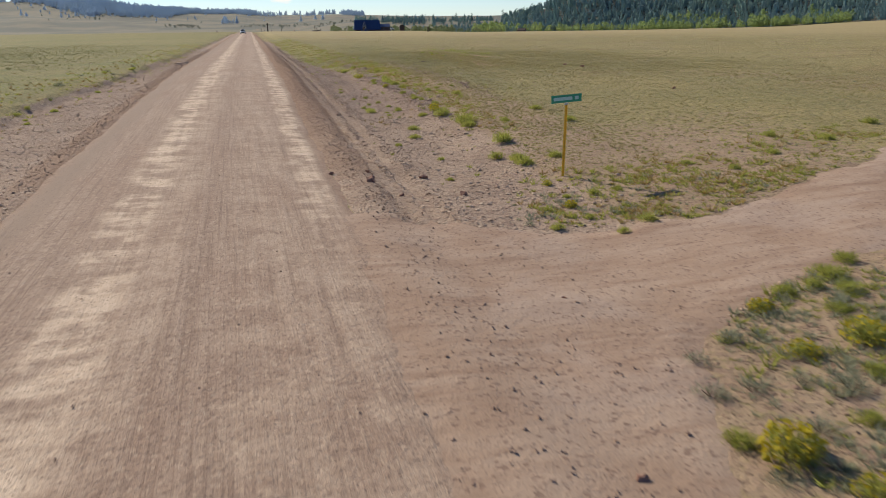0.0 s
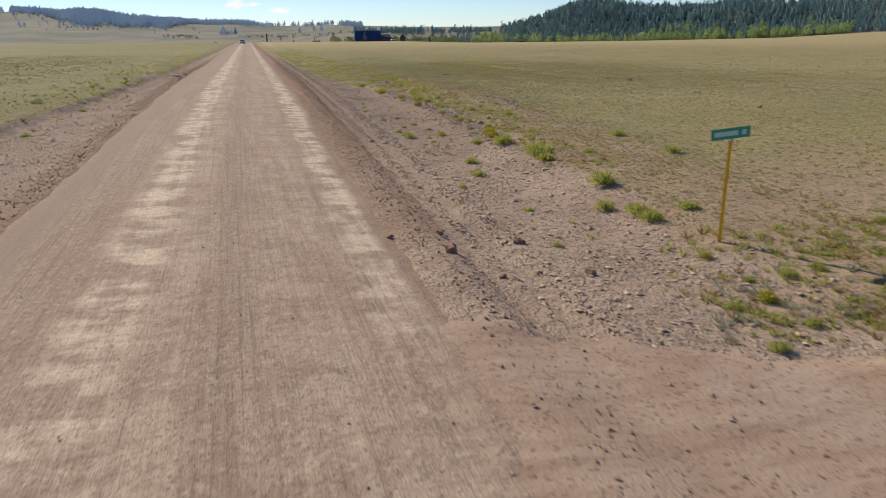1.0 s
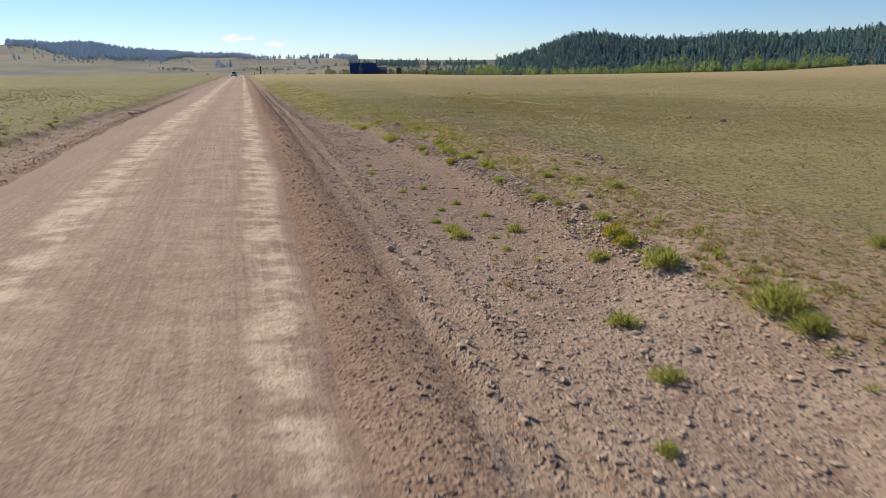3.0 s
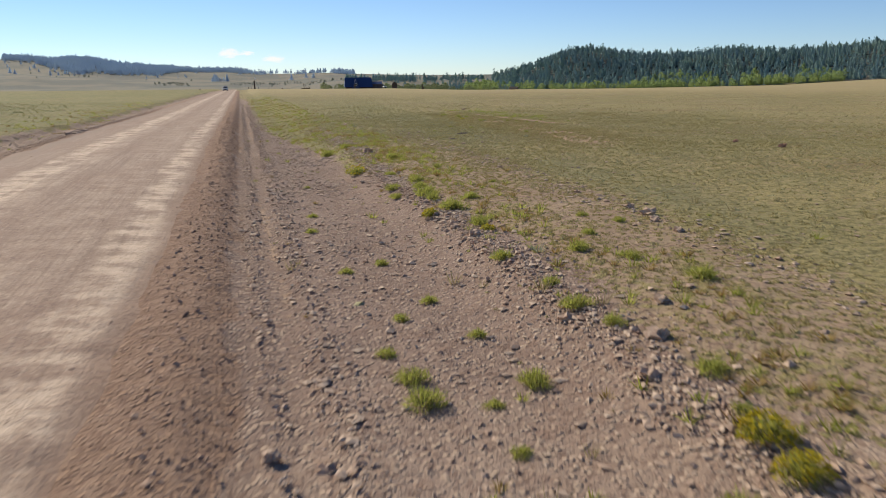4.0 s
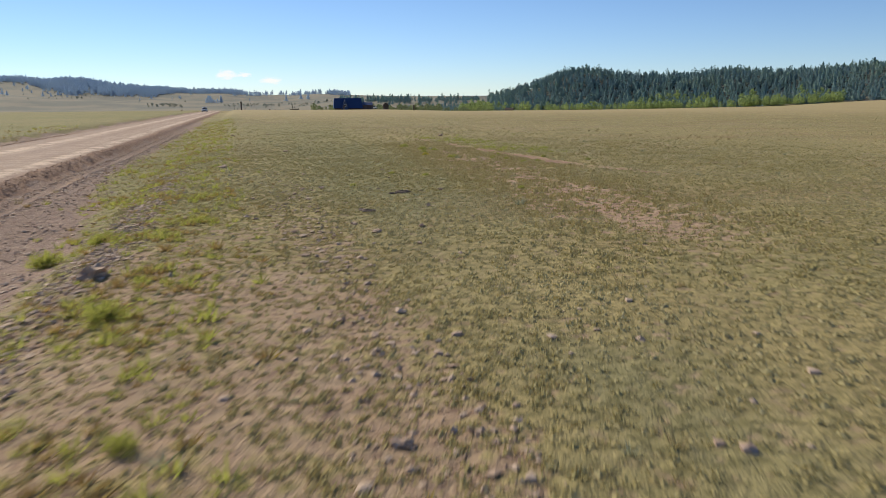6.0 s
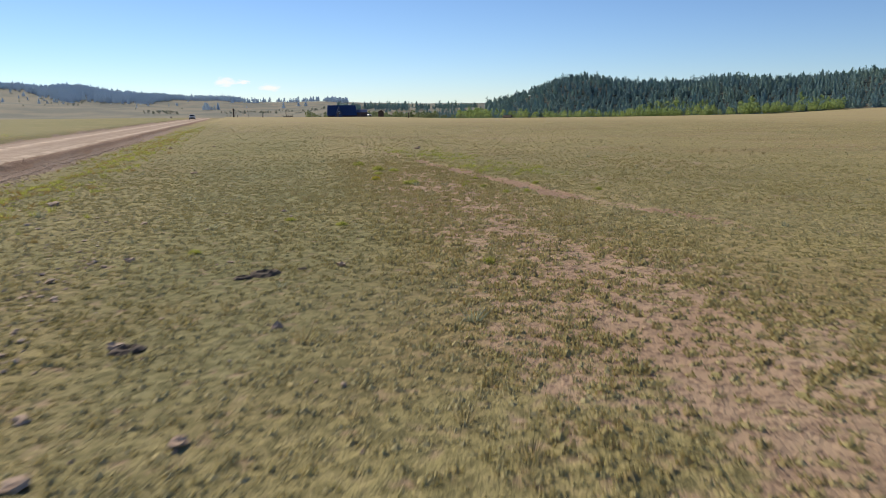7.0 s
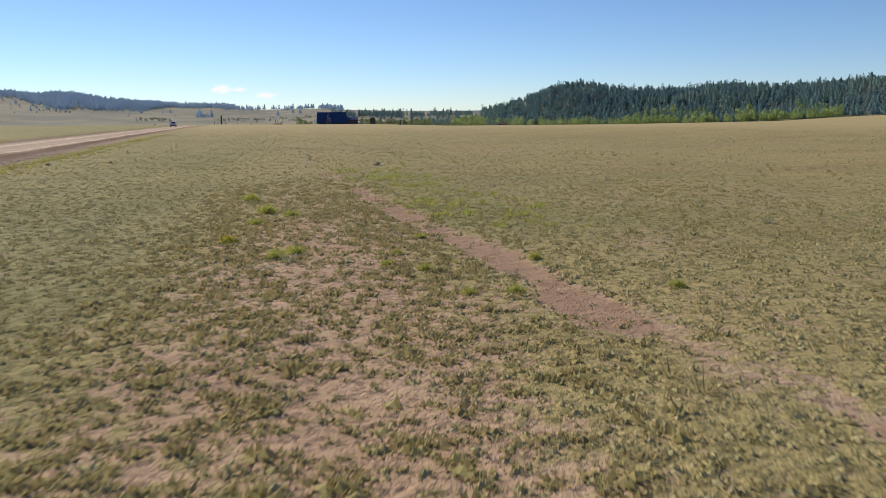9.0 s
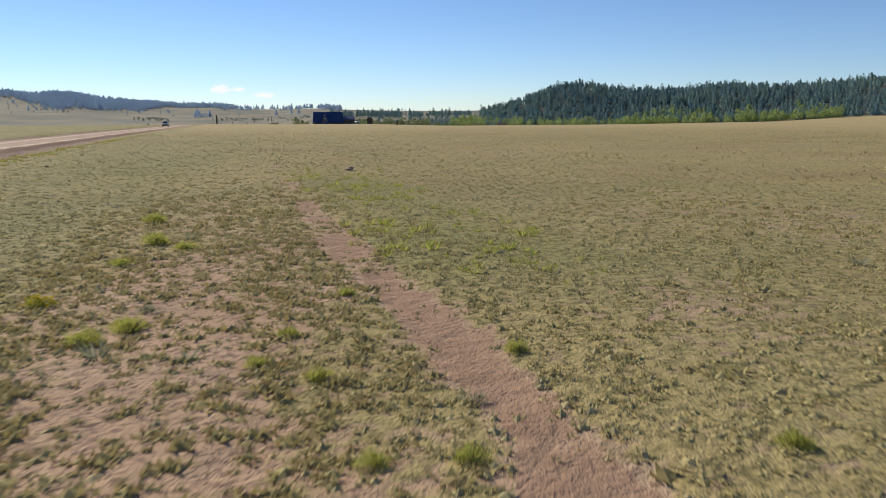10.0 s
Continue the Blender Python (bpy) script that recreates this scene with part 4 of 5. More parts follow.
def pebble_shape(rng):
    """A small angular stone of eight faces."""
    v = np.array([(0.5, 0, 0), (-0.5, 0, 0), (0, 0.42, 0), (0, -0.42, 0), (0, 0, 0.34), (0, 0, -0.3)]) * rng.uniform(0.7, 1.25, (6, 1)) + rng.normal(0, 0.09, (6, 3))
    return v, np.array([(0, 2, 4), (2, 1, 4), (1, 3, 4), (3, 0, 4), (2, 0, 5), (1, 2, 5), (3, 1, 5), (0, 3, 5)])


def build_stones():
    rng = np.random.default_rng(5)

    def verge_stones(x, y):
        s = x - road_edge(y)
        right = ease(1.2, 2.0, s) * ease(0.8, -0.6, s - verge_width(y)) * (0.25 + 0.75 * ease(-0.3, 0.5, rough(x, y, 1.8, 83)))
        windrow = np.exp(-(((s - 4.75 - 0.25 * rough(y * 0, y, 5.0, 4)) / 0.38) ** 2)) * ease(22, 28, y) * ease(70, 52, y)
        ridge = 0.6 * np.exp(-(((s - 1.38) / 0.14) ** 2)) + 0.6 * np.exp(-(((s - 2.0) / 0.2) ** 2))
        bank = 0.35 * np.exp(-(((s - 8.0) / 0.5) ** 2)) * ease(26, 32, y) * ease(62, 50, y)
        left = 0.16 * ease(0.8, 1.4, -s - ROAD_WIDTH) * ease(0.6, -0.6, -s - ROAD_WIDTH - left_width(y))
        return np.clip(np.maximum(0.6 * right, windrow) + ridge * ease(12, 18, y) + left + bank + 0.006, 0, 1) * ease(135, 75, y) * ease(0.5, 0.2, side_road(x, y)) * np.where(s > -ROAD_WIDTH, np.where(s < 1, 0, 1), 1)

    def windrow_stones(x, y):
        s = x - road_edge(y)
        middle = 4.8 + 0.01 * (y - 30) + 0.22 * rough(y * 0, y, 5.0, 4)
        return np.exp(-(((s - middle) / 0.30) ** 2)) * ease(24, 29, y) * ease(68, 56, y) * (0.35 + 0.65 * ease(-0.3, 0.3, rough(x, y, 2.0, 85)))

    def bank_stones(x, y):
        s = x - road_edge(y)
        return 0.6 * np.exp(-(((s - 8.2 - 0.4 * rough(y * 0, y, 6.0, 6)) / 0.35) ** 2)) * ease(28, 34, y) * ease(60, 48, y) + 0.06

    def clods(x, y):
        s = x - road_edge(y)
        berm = ease(-0.1, 0.4, s) * ease(1.5, 0.9, s)
        left = ease(-0.2, 0.2, -s - ROAD_WIDTH) * ease(1.3, 0.7, -s - ROAD_WIDTH)
        berm = berm * (1 - 0.72 * side_road(x, y))
        return ease(125, 60, y) * np.clip(berm + left + 0.10 * ease(-0.6, 0.1, s) + 0.035 + 0.05 * side_road(x, y) * ease(5, 2, s) + 0.010 * side_road(x, y), 0, 1)

    for name, mat, count, area, keep, low, high, label in (
        ("verge_gravel", MAT_ROCK, 560000, (-11, 11, 8, 130), verge_stones, 0.018, 0.075, "loose grey-mauve gravel along the road verge"),
        ("pale_gravel", MAT_PALE_ROCK, 170000, (-11, 11, 8, 130), verge_stones, 0.026, 0.13, "scattered pale stones along the road verge"),
        ("stone_windrow", MAT_PALE_ROCK, 76000, (5.5, 9.0, 22, 66), windrow_stones, 0.022, 0.090, "long low row of loose pale stones beside the verge"),
        ("bank_stones", MAT_ROCK, 2600, (8.5, 14.0, 26, 62), bank_stones, 0.03, 0.12, "line of loose stones along the pasture bank"),
        ("dirt_clods", MAT_CLOD, 120000, (-8, 6, 0, 125), clods, 0.018, 0.095, "dark red-brown clods along the edge of the road"),
    ):
        pieces = []
        for variant in range(4):
            tv, tf = pebble_shape(rng) if name in ("verge_gravel", "pale_gravel", "dirt_clods") else stone_shape(rng)
            x, y = scatter(rng, count // 4, *area, keep)
            s = x - road_edge(y)
            on_road = (s < 0.1) & (s > -ROAD_WIDTH - 0.1)
            on_side = side_road(x, y) > 0.4
            size = (low + (high - low) * rng.uniform(0, 1, len(x)) ** 2.2) * np.where(on_road, 0.6, np.where(on_side, 0.75, 1.0))
            crown = 0.09 * (1 - ((s + ROAD_WIDTH / 2) / (ROAD_WIDTH / 2)) ** 2).clip(0)
            z = np.where(on_road, terrain(x, y) + 0.008 + crown, land(x, y) + np.where(on_side, 0.025, 0)) + size * 0.12
            pieces.append(strewn(tv, tf, np.stack([x, y, z], -1), rng.uniform(0, 6.283, len(x)), size, rng.uniform(0.45, 0.95, len(x))))
        v, f = joined(pieces)
        tagged(new(name, mesh_of(name, v, f, mat)), label, "gravel", kind="stuff")


build_grass()
build_weeds()
build_stones()

# ---- shrubs beside the road and in the pasture ----
GREEN_BY_SIDE_ROAD = (
    (4.3, 5.3, 0.35), (5.8, 5.3, 0.33), (6.6, 6.1, 0.37), (7.4, 7.6, 0.37), (8, 8.1, 0.4), (7.2, 8.4, 0.37),
    (7.7, 8.4, 0.36), (8.2, 8.7, 0.66), (8.9, 9.2, 0.4), (6.6, 12, 0.26), (7.4, 12.5, 0.4), (5.6, 12.7, 0.3),
    (6.5, 13.2, 0.27), (5.9, 14, 0.28), (7.3, 14.7, 0.33), (6.7, 14.8, 0.22), (7.9, 14.8, 0.33), (11.3, 15.4, 0.35),
)
GREEN_BY_SIGN = (
    (13.1, 16.4, 0.41), (10.6, 16.4, 0.3), (4.8, 17.4, 0.2), (15.8, 17.6, 0.43), (7, 18.1, 0.53), (7.9, 18.3, 0.42),
    (14.6, 18.5, 0.43), (7, 18.6, 0.68), (6.6, 19.2, 0.43), (5.2, 19.8, 0.2), (19.4, 19.9, 0.5), (7.3, 20.7, 1),
    (4.5, 22.2, 0.27), (10.4, 23, 0.41), (5.3, 23.5, 0.41), (7.2, 23.7, 0.66), (8.4, 23.7, 0.35), (7.2, 24.3, 0.96),
    (5.6, 25, 0.47), (10.4, 26, 0.47), (7, 26.4, 0.82), (6.5, 27.4, 0.4), (7.2, 28.4, 0.2), (5.5, 28.8, 0.2),
    (7.4, 29.1, 0.32), (5.6, 29.7, 0.22), (5, 29.9, 0.41),
)
GREEN_ON_VERGE = (
    (6.1, 30, 0.32), (5, 30.4, 0.3), (7.2, 30.5, 0.24), (4.9, 31.1, 0.2), (7.1, 31.2, 0.35), (6, 31.4, 0.2),
    (9, 31.6, 0.37), (7.2, 32.1, 0.21), (5.3, 32.2, 0.2), (8.7, 32.8, 0.29), (5.8, 32.8, 0.21), (8.2, 33.4, 0.3),
    (7.1, 33.6, 0.29), (8.8, 34.3, 0.2), (5, 34.6, 0.2), (5.6, 34.9, 0.2), (9.7, 35, 0.2), (9.3, 35.6, 0.2),
    (7.5, 35.9, 0.35), (7.5, 37.5, 0.48), (4.8, 37.6, 0.2), (8.1, 38.2, 0.28), (7.4, 38.6, 0.3), (7.4, 39.2, 0.73),
    (5, 39.2, 0.2), (6.9, 39.8, 0.28),
)
GREEN_IN_PASTURE = (
    (9.2, 40, 0.2), (7.5, 40.1, 0.36), (7, 40.7, 0.44), (7.7, 41.2, 0.49), (8.3, 41.7, 0.2), (8.6, 42.7, 0.26),
    (7.4, 42.8, 0.32), (5.3, 43.2, 0.2), (8.1, 45.8, 0.46), (6.7, 50.1, 0.58), (7.4, 50.5, 0.45),
    (15.8, 54.4, 0.2), (12.2, 56.2, 0.2), (14.5, 58.1, 0.2), (13.7, 58.8, 0.2), (21.4, 62.2, 0.2), (19.7, 62.6, 0.2),
    (19.2, 62.7, 0.2), (19.1, 64.1, 0.2), (20.6, 64.2, 0.2), (18.7, 64.5, 0.2), (19, 65.2, 0.2), (17.4, 65.5, 0.31),
    (17.7, 65.9, 0.33), (19.7, 66.6, 0.2), (17.3, 69, 0.3), (18, 70, 0.33), (17.6, 70.5, 0.4), (17.4, 73.1, 0.42),
)
YELLOW_BRUSH = (
    (4.9, 4.3, 0.34), (4.6, 5, 0.56), (7.1, 6.8, 0.49), (6.2, 6.8, 0.34), (6.6, 8.1, 0.3), (6.5, 14.1, 0.26),
    (6.7, 15.9, 0.2), (7.1, 28, 0.34), (7.5, 35.4, 0.2), (7, 37.3, 0.28), (6.75, 44.3, 0.5), (7.0, 27.5, 0.31), (16.8, 66.9, 0.22),
)
SAGE_BRUSH = (
    (4.3, 4.7, 0.33), (5.2, 5.3, 0.4), (6.1, 5.9, 0.42), (4.6, 6.2, 0.41), (5.7, 6.2, 0.35), (5.1, 6.2, 0.33),
    (4.9, 7, 0.36), (5.6, 7.4, 0.39), (5.2, 13.1, 0.28), (20, 63.4, 0.2), (17.8, 66.5, 0.23),
)

def shrub_mesh(name, rng, leaves, material, leaf_size, tall, spiky):
    """A low dome of many thin leaves on leaning stems, one metre across."""
    v, f = [], []
    for k in range(leaves):
        a, e = rng.uniform(0, 6.283), math.acos(rng.uniform(0.05, 1.0))
        r = rng.uniform(0.12, 1.0) ** 0.5 * (0.80 + 0.55 * noise.noise(Vector((math.cos(a) * 1.7, math.sin(a) * 1.7, e + leaves * 0.01))))
        p = np.array([math.cos(a) * math.sin(e) * 0.5, math.sin(a) * math.sin(e) * 0.5, math.cos(e) * tall]) * r
        grow = p / (np.linalg.norm(p) + 1e-6) * (1 - spiky) + np.array([0, 0, 1]) * spiky + rng.normal(0, 0.35, 3)
        grow = grow / np.linalg.norm(grow) * leaf_size * rng.uniform(0.7, 1.4)
        side = np.cross(grow, rng.normal(0, 1, 3))
        side = side / (np.linalg.norm(side) + 1e-6) * leaf_size * rng.uniform(0.035, 0.075)
        i = len(v)
        v += [p - side, p + side, p + grow + side * 0.4, p + grow - side * 0.4]
        f.append((i, i + 1, i + 2, i + 3))
    return mesh_of(name, v, f, material)


def shrub(name, rng, material, label, leaves=760, leaf_size=0.14, tall=0.4, spiky=0.48, flowers=0):
    thing = tagged(new(name), label, "shrub", "shrubs by the road")
    new("foliage", shrub_mesh("foliage", rng, leaves, material, leaf_size, tall, spiky)).parent = thing
    bm = bmesh.new()
    for k in range(9):
        a, lean = k * 0.698 + rng.uniform(-0.3, 0.3), rng.uniform(0.1, 0.32)
        tube(bm, (math.cos(a) * 0.03, math.sin(a) * 0.03, -0.05), (math.cos(a) * lean, math.sin(a) * lean, tall * rng.uniform(0.5, 0.75)), 0.014, 0.006, 4)
    part("woody_base", bm, MAT_TWIG, thing)
    if flowers:
        heads, faces = [], []
        for k in range(flowers):
            a, e = rng.uniform(0, 6.283), math.acos(rng.uniform(0.25, 1.0))
            p = np.array([math.cos(a) * math.sin(e) * 0.5, math.sin(a) * math.sin(e) * 0.5, math.cos(e) * tall]) * rng.uniform(0.9, 1.12)
            i, w = len(heads), rng.uniform(0.03, 0.055)
            heads += [p + rng.normal(0, w, 3) for _ in range(4)]
            faces += [(i, i + 1, i + 2), (i, i + 2, i + 3)]
        tagged(new("bloom", mesh_of("bloom", heads, faces, MAT_FLOWER)), "yellow flower heads", kind="stuff").parent = thing
    return thing


def plant(models, spots, rng):
    """Stand copies of the models on the ground at the spots (x, y, width)."""
    for x, y, width in spots:
        width = min(width * 1.2, 0.30 + 0.55 * width)
        model = models[int(rng.integers(len(models)))]
        size = Matrix.Diagonal((width * 1.05, width * rng.uniform(0.85, 1.1), width * rng.uniform(0.85, 1.15), 1))
        copy_thing(model, pose(x, y, float(land(x, y)) - 0.01, 0, 0, rng.uniform(0, 360)) @ size)


def build_shrubs():
    rng = np.random.default_rng(21)
    green = [shrub("green_shrub", rng, MAT_BRUSH, "low bright green shrub growing out of stony dirt", flowers=f, tall=t) for f, t in ((0, 0.38), (0, 0.46), (0, 0.33))]
    yellow = [shrub("rabbitbrush", rng, MAT_BRUSH, "green rabbitbrush topped with yellow flower heads", flowers=f, tall=0.46) for f in (90, 150)]
    sage = [shrub("sagebrush", rng, MAT_SAGE, "low silvery grey-green sagebrush on bare dirt", leaves=260, leaf_size=0.11, tall=0.36, spiky=0.25) for _ in range(2)]
    for spots, scale in ((GREEN_BY_SIDE_ROAD, 0.85), (GREEN_BY_SIGN, 0.85), (GREEN_ON_VERGE, 1.0), (GREEN_IN_PASTURE, 0.85)):
        plant(green, [(x, y, w * scale) for x, y, w in spots], rng)
    bank = [(float(road_edge(y) - ROAD_WIDTH - left_width(y)) - rng.uniform(-0.9, 1.6), y, rng.uniform(0.15, 0.34)) for y in rng.uniform(14, 62, 22)]
    plant(green, bank, rng)
    plant(sage, [(float(road_edge(y)) - ROAD_WIDTH - rng.uniform(3.0, 5.0), y, rng.uniform(0.3, 0.6)) for y in rng.uniform(14, 70, 12)], rng)
    plant(yellow, YELLOW_BRUSH, rng)
    plant(sage, SAGE_BRUSH, rng)
    for ob in (*green, *yellow, *sage):
        for o in (*ob.children_recursive, ob):
            bpy.data.objects.remove(o)


build_shrubs()

# ---- single rocks ----
ROCKS_NEAR_SIGN = ((2.8, 17.1, 0.3), (3.3, 16.0, 0.13), (4.2, 17.7, 0.2), (4.7, 15.9, 0.18), (3.1, 5.0, 0.12), (4.2, 9.2, 0.08), (2.9, 18.2, 0.12), (2.0, 18.1, 0.12), (20.65, 46.75, 0.26), (20.95, 44.75, 0.28), (19.2, 31.2, 0.22))
ROCKS_ON_BANK = (
    (7.7, 47.8, 0.36), (10.5, 36.1, 0.2), (10.5, 35.4, 0.28), (7.1, 36.0, 0.16), (7.4, 30.0, 0.22), (6.9, 29.3, 0.2), (4.0, 29.0, 0.15), (3.6, 29.2, 0.15), (4.2, 30.6, 0.11),
    (8.0, 30.9, 0.18), (6.7, 33.1, 0.12), (10.2, 34.0, 0.18), (6.9, 31.0, 0.17), (10.3, 34.9, 0.2), (7.2, 38.4, 0.14), (7.1, 37.2, 0.13), (10.4, 38.1, 0.14), (7.2, 35.2, 0.2),
)
ROCKS_IN_PASTURE = ((10.4, 36.8, 0.13), (6.7, 42.9, 0.17), (11.7, 52.1, 0.14), (14.0, 54.9, 0.15), (12.3, 50.0, 0.15), (11.3, 59.0, 0.13), (9.2, 62.7, 0.24), (11.3, 50.7, 0.12), (11.5, 49.7, 0.16), (11.4, 55.9, 0.15), (10.2, 42.3, 0.14), (7.3, 39.2, 0.18), (9.8, 90.6, 0.24), (11.7, 70.6, 0.2), (23.2, 87.4, 0.35), (12.1, 91.6, 0.2))


def build_rocks():
    rng = np.random.default_rng(9)
    meshes = []
    for k in range(6):
        v, f = stone_shape(rng, 2)
        meshes.append(mesh_of("rock", v, f, MAT_PALE_ROCK if k % 3 else MAT_RED_ROCK))
    heap = mesh_of("earth_heap", *stone_shape(rng, 2), MAT_CLOD)
    for x, y, wide in ((-4.3, 66.5, 0.9), (-4.5, 68.3, 1.3), (-4.6, 70.6, 0.8)):
        ob = tagged(new("earth_heap", heap), "low heap of dark red-brown earth at the road's edge", "earth heap", "earth heaps by the road")
        ob.matrix_basis = pose(x, y, float(land(x, y)), 0, 0, rng.uniform(0, 360)) @ Matrix.Diagonal((wide, wide, 0.3, 1))
    for spots, label in ((ROCKS_NEAR_SIGN, "single weathered stone lying on bare dirt"), (ROCKS_ON_BANK, "pale angular rock on the stony bank"), (ROCKS_IN_PASTURE, "small pale rock lying in short pasture grass")):
        for x, y, width in spots:
            ob = tagged(new("rock", meshes[3 * int(rng.integers(2)) if spots is ROCKS_NEAR_SIGN else (1, 2, 4, 5)[int(rng.integers(4))]]), label, "rock", "roadside rocks")
            ob.matrix_basis = pose(x, y, float(land(x, y)) + width * 0.10, rng.uniform(-12, 12), rng.uniform(-12, 12), rng.uniform(0, 360)) @ Matrix.Diagonal((width, width, width * (0.65 if spots is ROCKS_IN_PASTURE else 1.0), 1))


build_rocks()


# ---- the road sign ----
def build_sign():
    x, y = 7.33, 16.45
    sign = tagged(new("street_sign"), "green street name sign on a thin yellow steel post", "sign")
    sign.matrix_basis = pose(x, y, float(land(x, y)) - 0.02, 0, 0.6, 0)
    turn = 9
    bm = bmesh.new()  # a U-channel post
    for size, place in (((0.036, 0.006, 1.93), (0, 0.012, 0.765)), ((0.006, 0.028, 1.93), (0.019, 0, 0.765)), ((0.006, 0.028, 1.93), (-0.019, 0, 0.765)), ((0.014, 0.006, 1.93), (0.026, -0.013, 0.765)), ((0.014, 0.006, 1.93), (-0.026, -0.013, 0.765))):
        box(bm, size, place, bevel=0.0015)
    post = part("post", bm, MAT_YELLOW, sign, "yellow painted channel post")
    post.matrix_basis = pose(0, 0, 0, 0, 0, turn - 30)
    plate = part("plate", box(bmesh.new(), (0.83, 0.006, 0.180), (0.0, 0, 1.855), bevel=0.002), MAT_GREEN, sign, "green sign plate")
    plate.matrix_basis = pose(0, 0, 1.855, 0, -2.5, turn) @ pose(0, 0, -1.855)
    bm = bmesh.new()
    box(bm, (0.09, 0.035, 0.05), (0, 0, 1.735), bevel=0.004)
    bracket = part("bracket", bm, MAT_STEEL, sign, "steel bracket")
    bracket.matrix_basis = pose(0, 0, 0, 0, 0, turn)
    for side in (-1, 1):
        for wide, at, tall in ((0.50, -0.10, 0.075), (0.10, 0.28, 0.085)):
            part("lettering_bar", box(bmesh.new(), (wide, 0.003, tall), (at * -side, side * 0.0048, 1.855)), MAT_LETTER, plate, "pale lettering bar")
    for k in (-0.03, 0.03):
        bm = tube(bmesh.new(), (k, -0.02, 1.735), (k, 0.02, 1.735), 0.008, 0.008, 6)
        part("bolt", bm, MAT_STEEL, bracket)


build_sign()


# ---- far woods ----
def conifer_shape(rng, tiers=6, points=8):
    """A spruce one unit tall: bare foot of trunk, then ragged tiers."""
    v, f = [], []
    for k in range(5):
        a = k * 1.2566
        v.append((0.018 * math.cos(a), 0.018 * math.sin(a), -0.06))
    v.append((0, 0, 0.5))
    f += [(k, (k + 1) % 5, 5) for k in range(5)]
    for t in range(tiers):
        low = 0.10 + 0.80 * t / tiers
        high = min(1.0, low + 0.34 - 0.02 * t)
        wide = 0.20 * (1 - low) ** 0.8 * rng.uniform(0.8, 1.2) + 0.012
        i = len(v)
        v.append((rng.normal(0, 0.012), rng.normal(0, 0.012), high))
        for k in range(points * 2):
            a = math.pi * k / points + rng.uniform(-0.12, 0.12) + t
            r = wide * (rng.uniform(0.85, 1.25) if k % 2 == 0 else rng.uniform(0.35, 0.6))
            v.append((r * math.cos(a), r * math.sin(a), low + (0.0 if k % 2 == 0 else 0.035) + rng.normal(0, 0.012)))
        f += [(i, i + 1 + k, i + 1 + (k + 1) % (points * 2)) for k in range(points * 2)]
    return np.array(v), np.array(f)


def pine_shape(rng, clumps=20):
    """A pine one unit tall: bare trunk and a rounded, ragged crown of flat needle clumps."""
    v, f = [], []
    for k in range(4):
        a = k * 1.5708
        v.append((0.020 * math.cos(a), 0.020 * math.sin(a), -0.06))
    v.append((0, 0, 0.8))
    f += [(k, (k + 1) % 4, 4) for k in range(4)]
    for k in range(clumps):
        h = 0.22 + 0.76 * ((k + rng.uniform(0, 1)) / clumps)
        reach = 0.19 * (1.05 - h) ** 0.55 * rng.uniform(0.4, 1.15)
        a = rng.uniform(0, 6.283)
        c = np.array([reach * math.cos(a), reach * math.sin(a), h])
        i, w = len(v), 0.075 * (1.25 - 0.6 * h)
        v += [tuple(c + np.array([0, 0, w * rng.uniform(0.7, 1.2)]))] + [tuple(c + np.array([math.cos(q), math.sin(q), rng.uniform(-0.5, 0.0)]) * w * rng.uniform(0.7, 1.35)) for q in (a, a + 1.7, a + 3.2, a + 4.7)]
        f += [(i, i + 1 + m, i + 1 + (m + 1) % 4) for m in range(4)]
    return np.array(v), np.array(f)


def leafy_shape(rng, clumps=46, trunk=0.3, wide=0.30, leaf=0.10):
    """A broadleaf tree one unit tall: slim trunk, limbs and a crown of small clumps with gaps."""
    v, f = [], []
    for k in range(4):
        a = k * 1.5708
        v.append((0.016 * math.cos(a), 0.016 * math.sin(a), -0.05))
    v.append((0, 0, 0.75))
    f += [(k, (k + 1) % 4, 4) for k in range(4)]
    for k in range(clumps):
        h = rng.uniform(trunk, 1.0)
        bulge = math.sin(math.pi * min(1.0, (h - trunk) / (1 - trunk) * 0.86 + 0.14)) ** 0.6
        a, r = rng.uniform(0, 6.283), wide * bulge * rng.uniform(0.3, 1.05)
        c = np.array([r * math.cos(a), r * math.sin(a), h])
        for _ in range(2):
            i = len(v)
            v += [tuple(c + rng.normal(0, leaf * 0.62, 3)) for _ in range(3)]
            f.append((i, i + 1, i + 2))
    return np.array(v), np.array(f)


def polar(rng, count, b0, b1, r0, r1, keep=None):
    b, r = rng.uniform(b0, b1, count), rng.uniform(r0, r1, count)
    if keep is not None:
        ok = rng.uniform(0, 1, count) < keep(b, r)
        b, r = b[ok], r[ok]
    a = np.radians(b)
    return VANTAGE[0] + r * np.sin(a), VANTAGE[1] + r * np.cos(a)


def wood(name, rng, shapes, material, label, stands, low, high, kind_word="trees", slim=1.0):
    pieces = []
    for n, (x, y) in enumerate(stands):
        pick = rng.integers(0, len(shapes), len(x))
        for k, (tv, tf) in enumerate(shapes):
            px, py = x[pick == k], y[pick == k]
            if len(px):
                tall = rng.uniform(low, high, len(px)) * (0.75 + 0.5 * rng.uniform(0, 1, len(px)) ** 2)
                shape = tv * np.array([slim, slim, 1.0])
                pieces.append(strewn(shape, tf, np.stack([px, py, terrain(px, py)], -1), rng.uniform(0, 6.283, len(px)), tall))
    v, f = joined(pieces)
    tagged(new(name, mesh_of(name, v, f, material)), label, kind_word, kind="stuff")


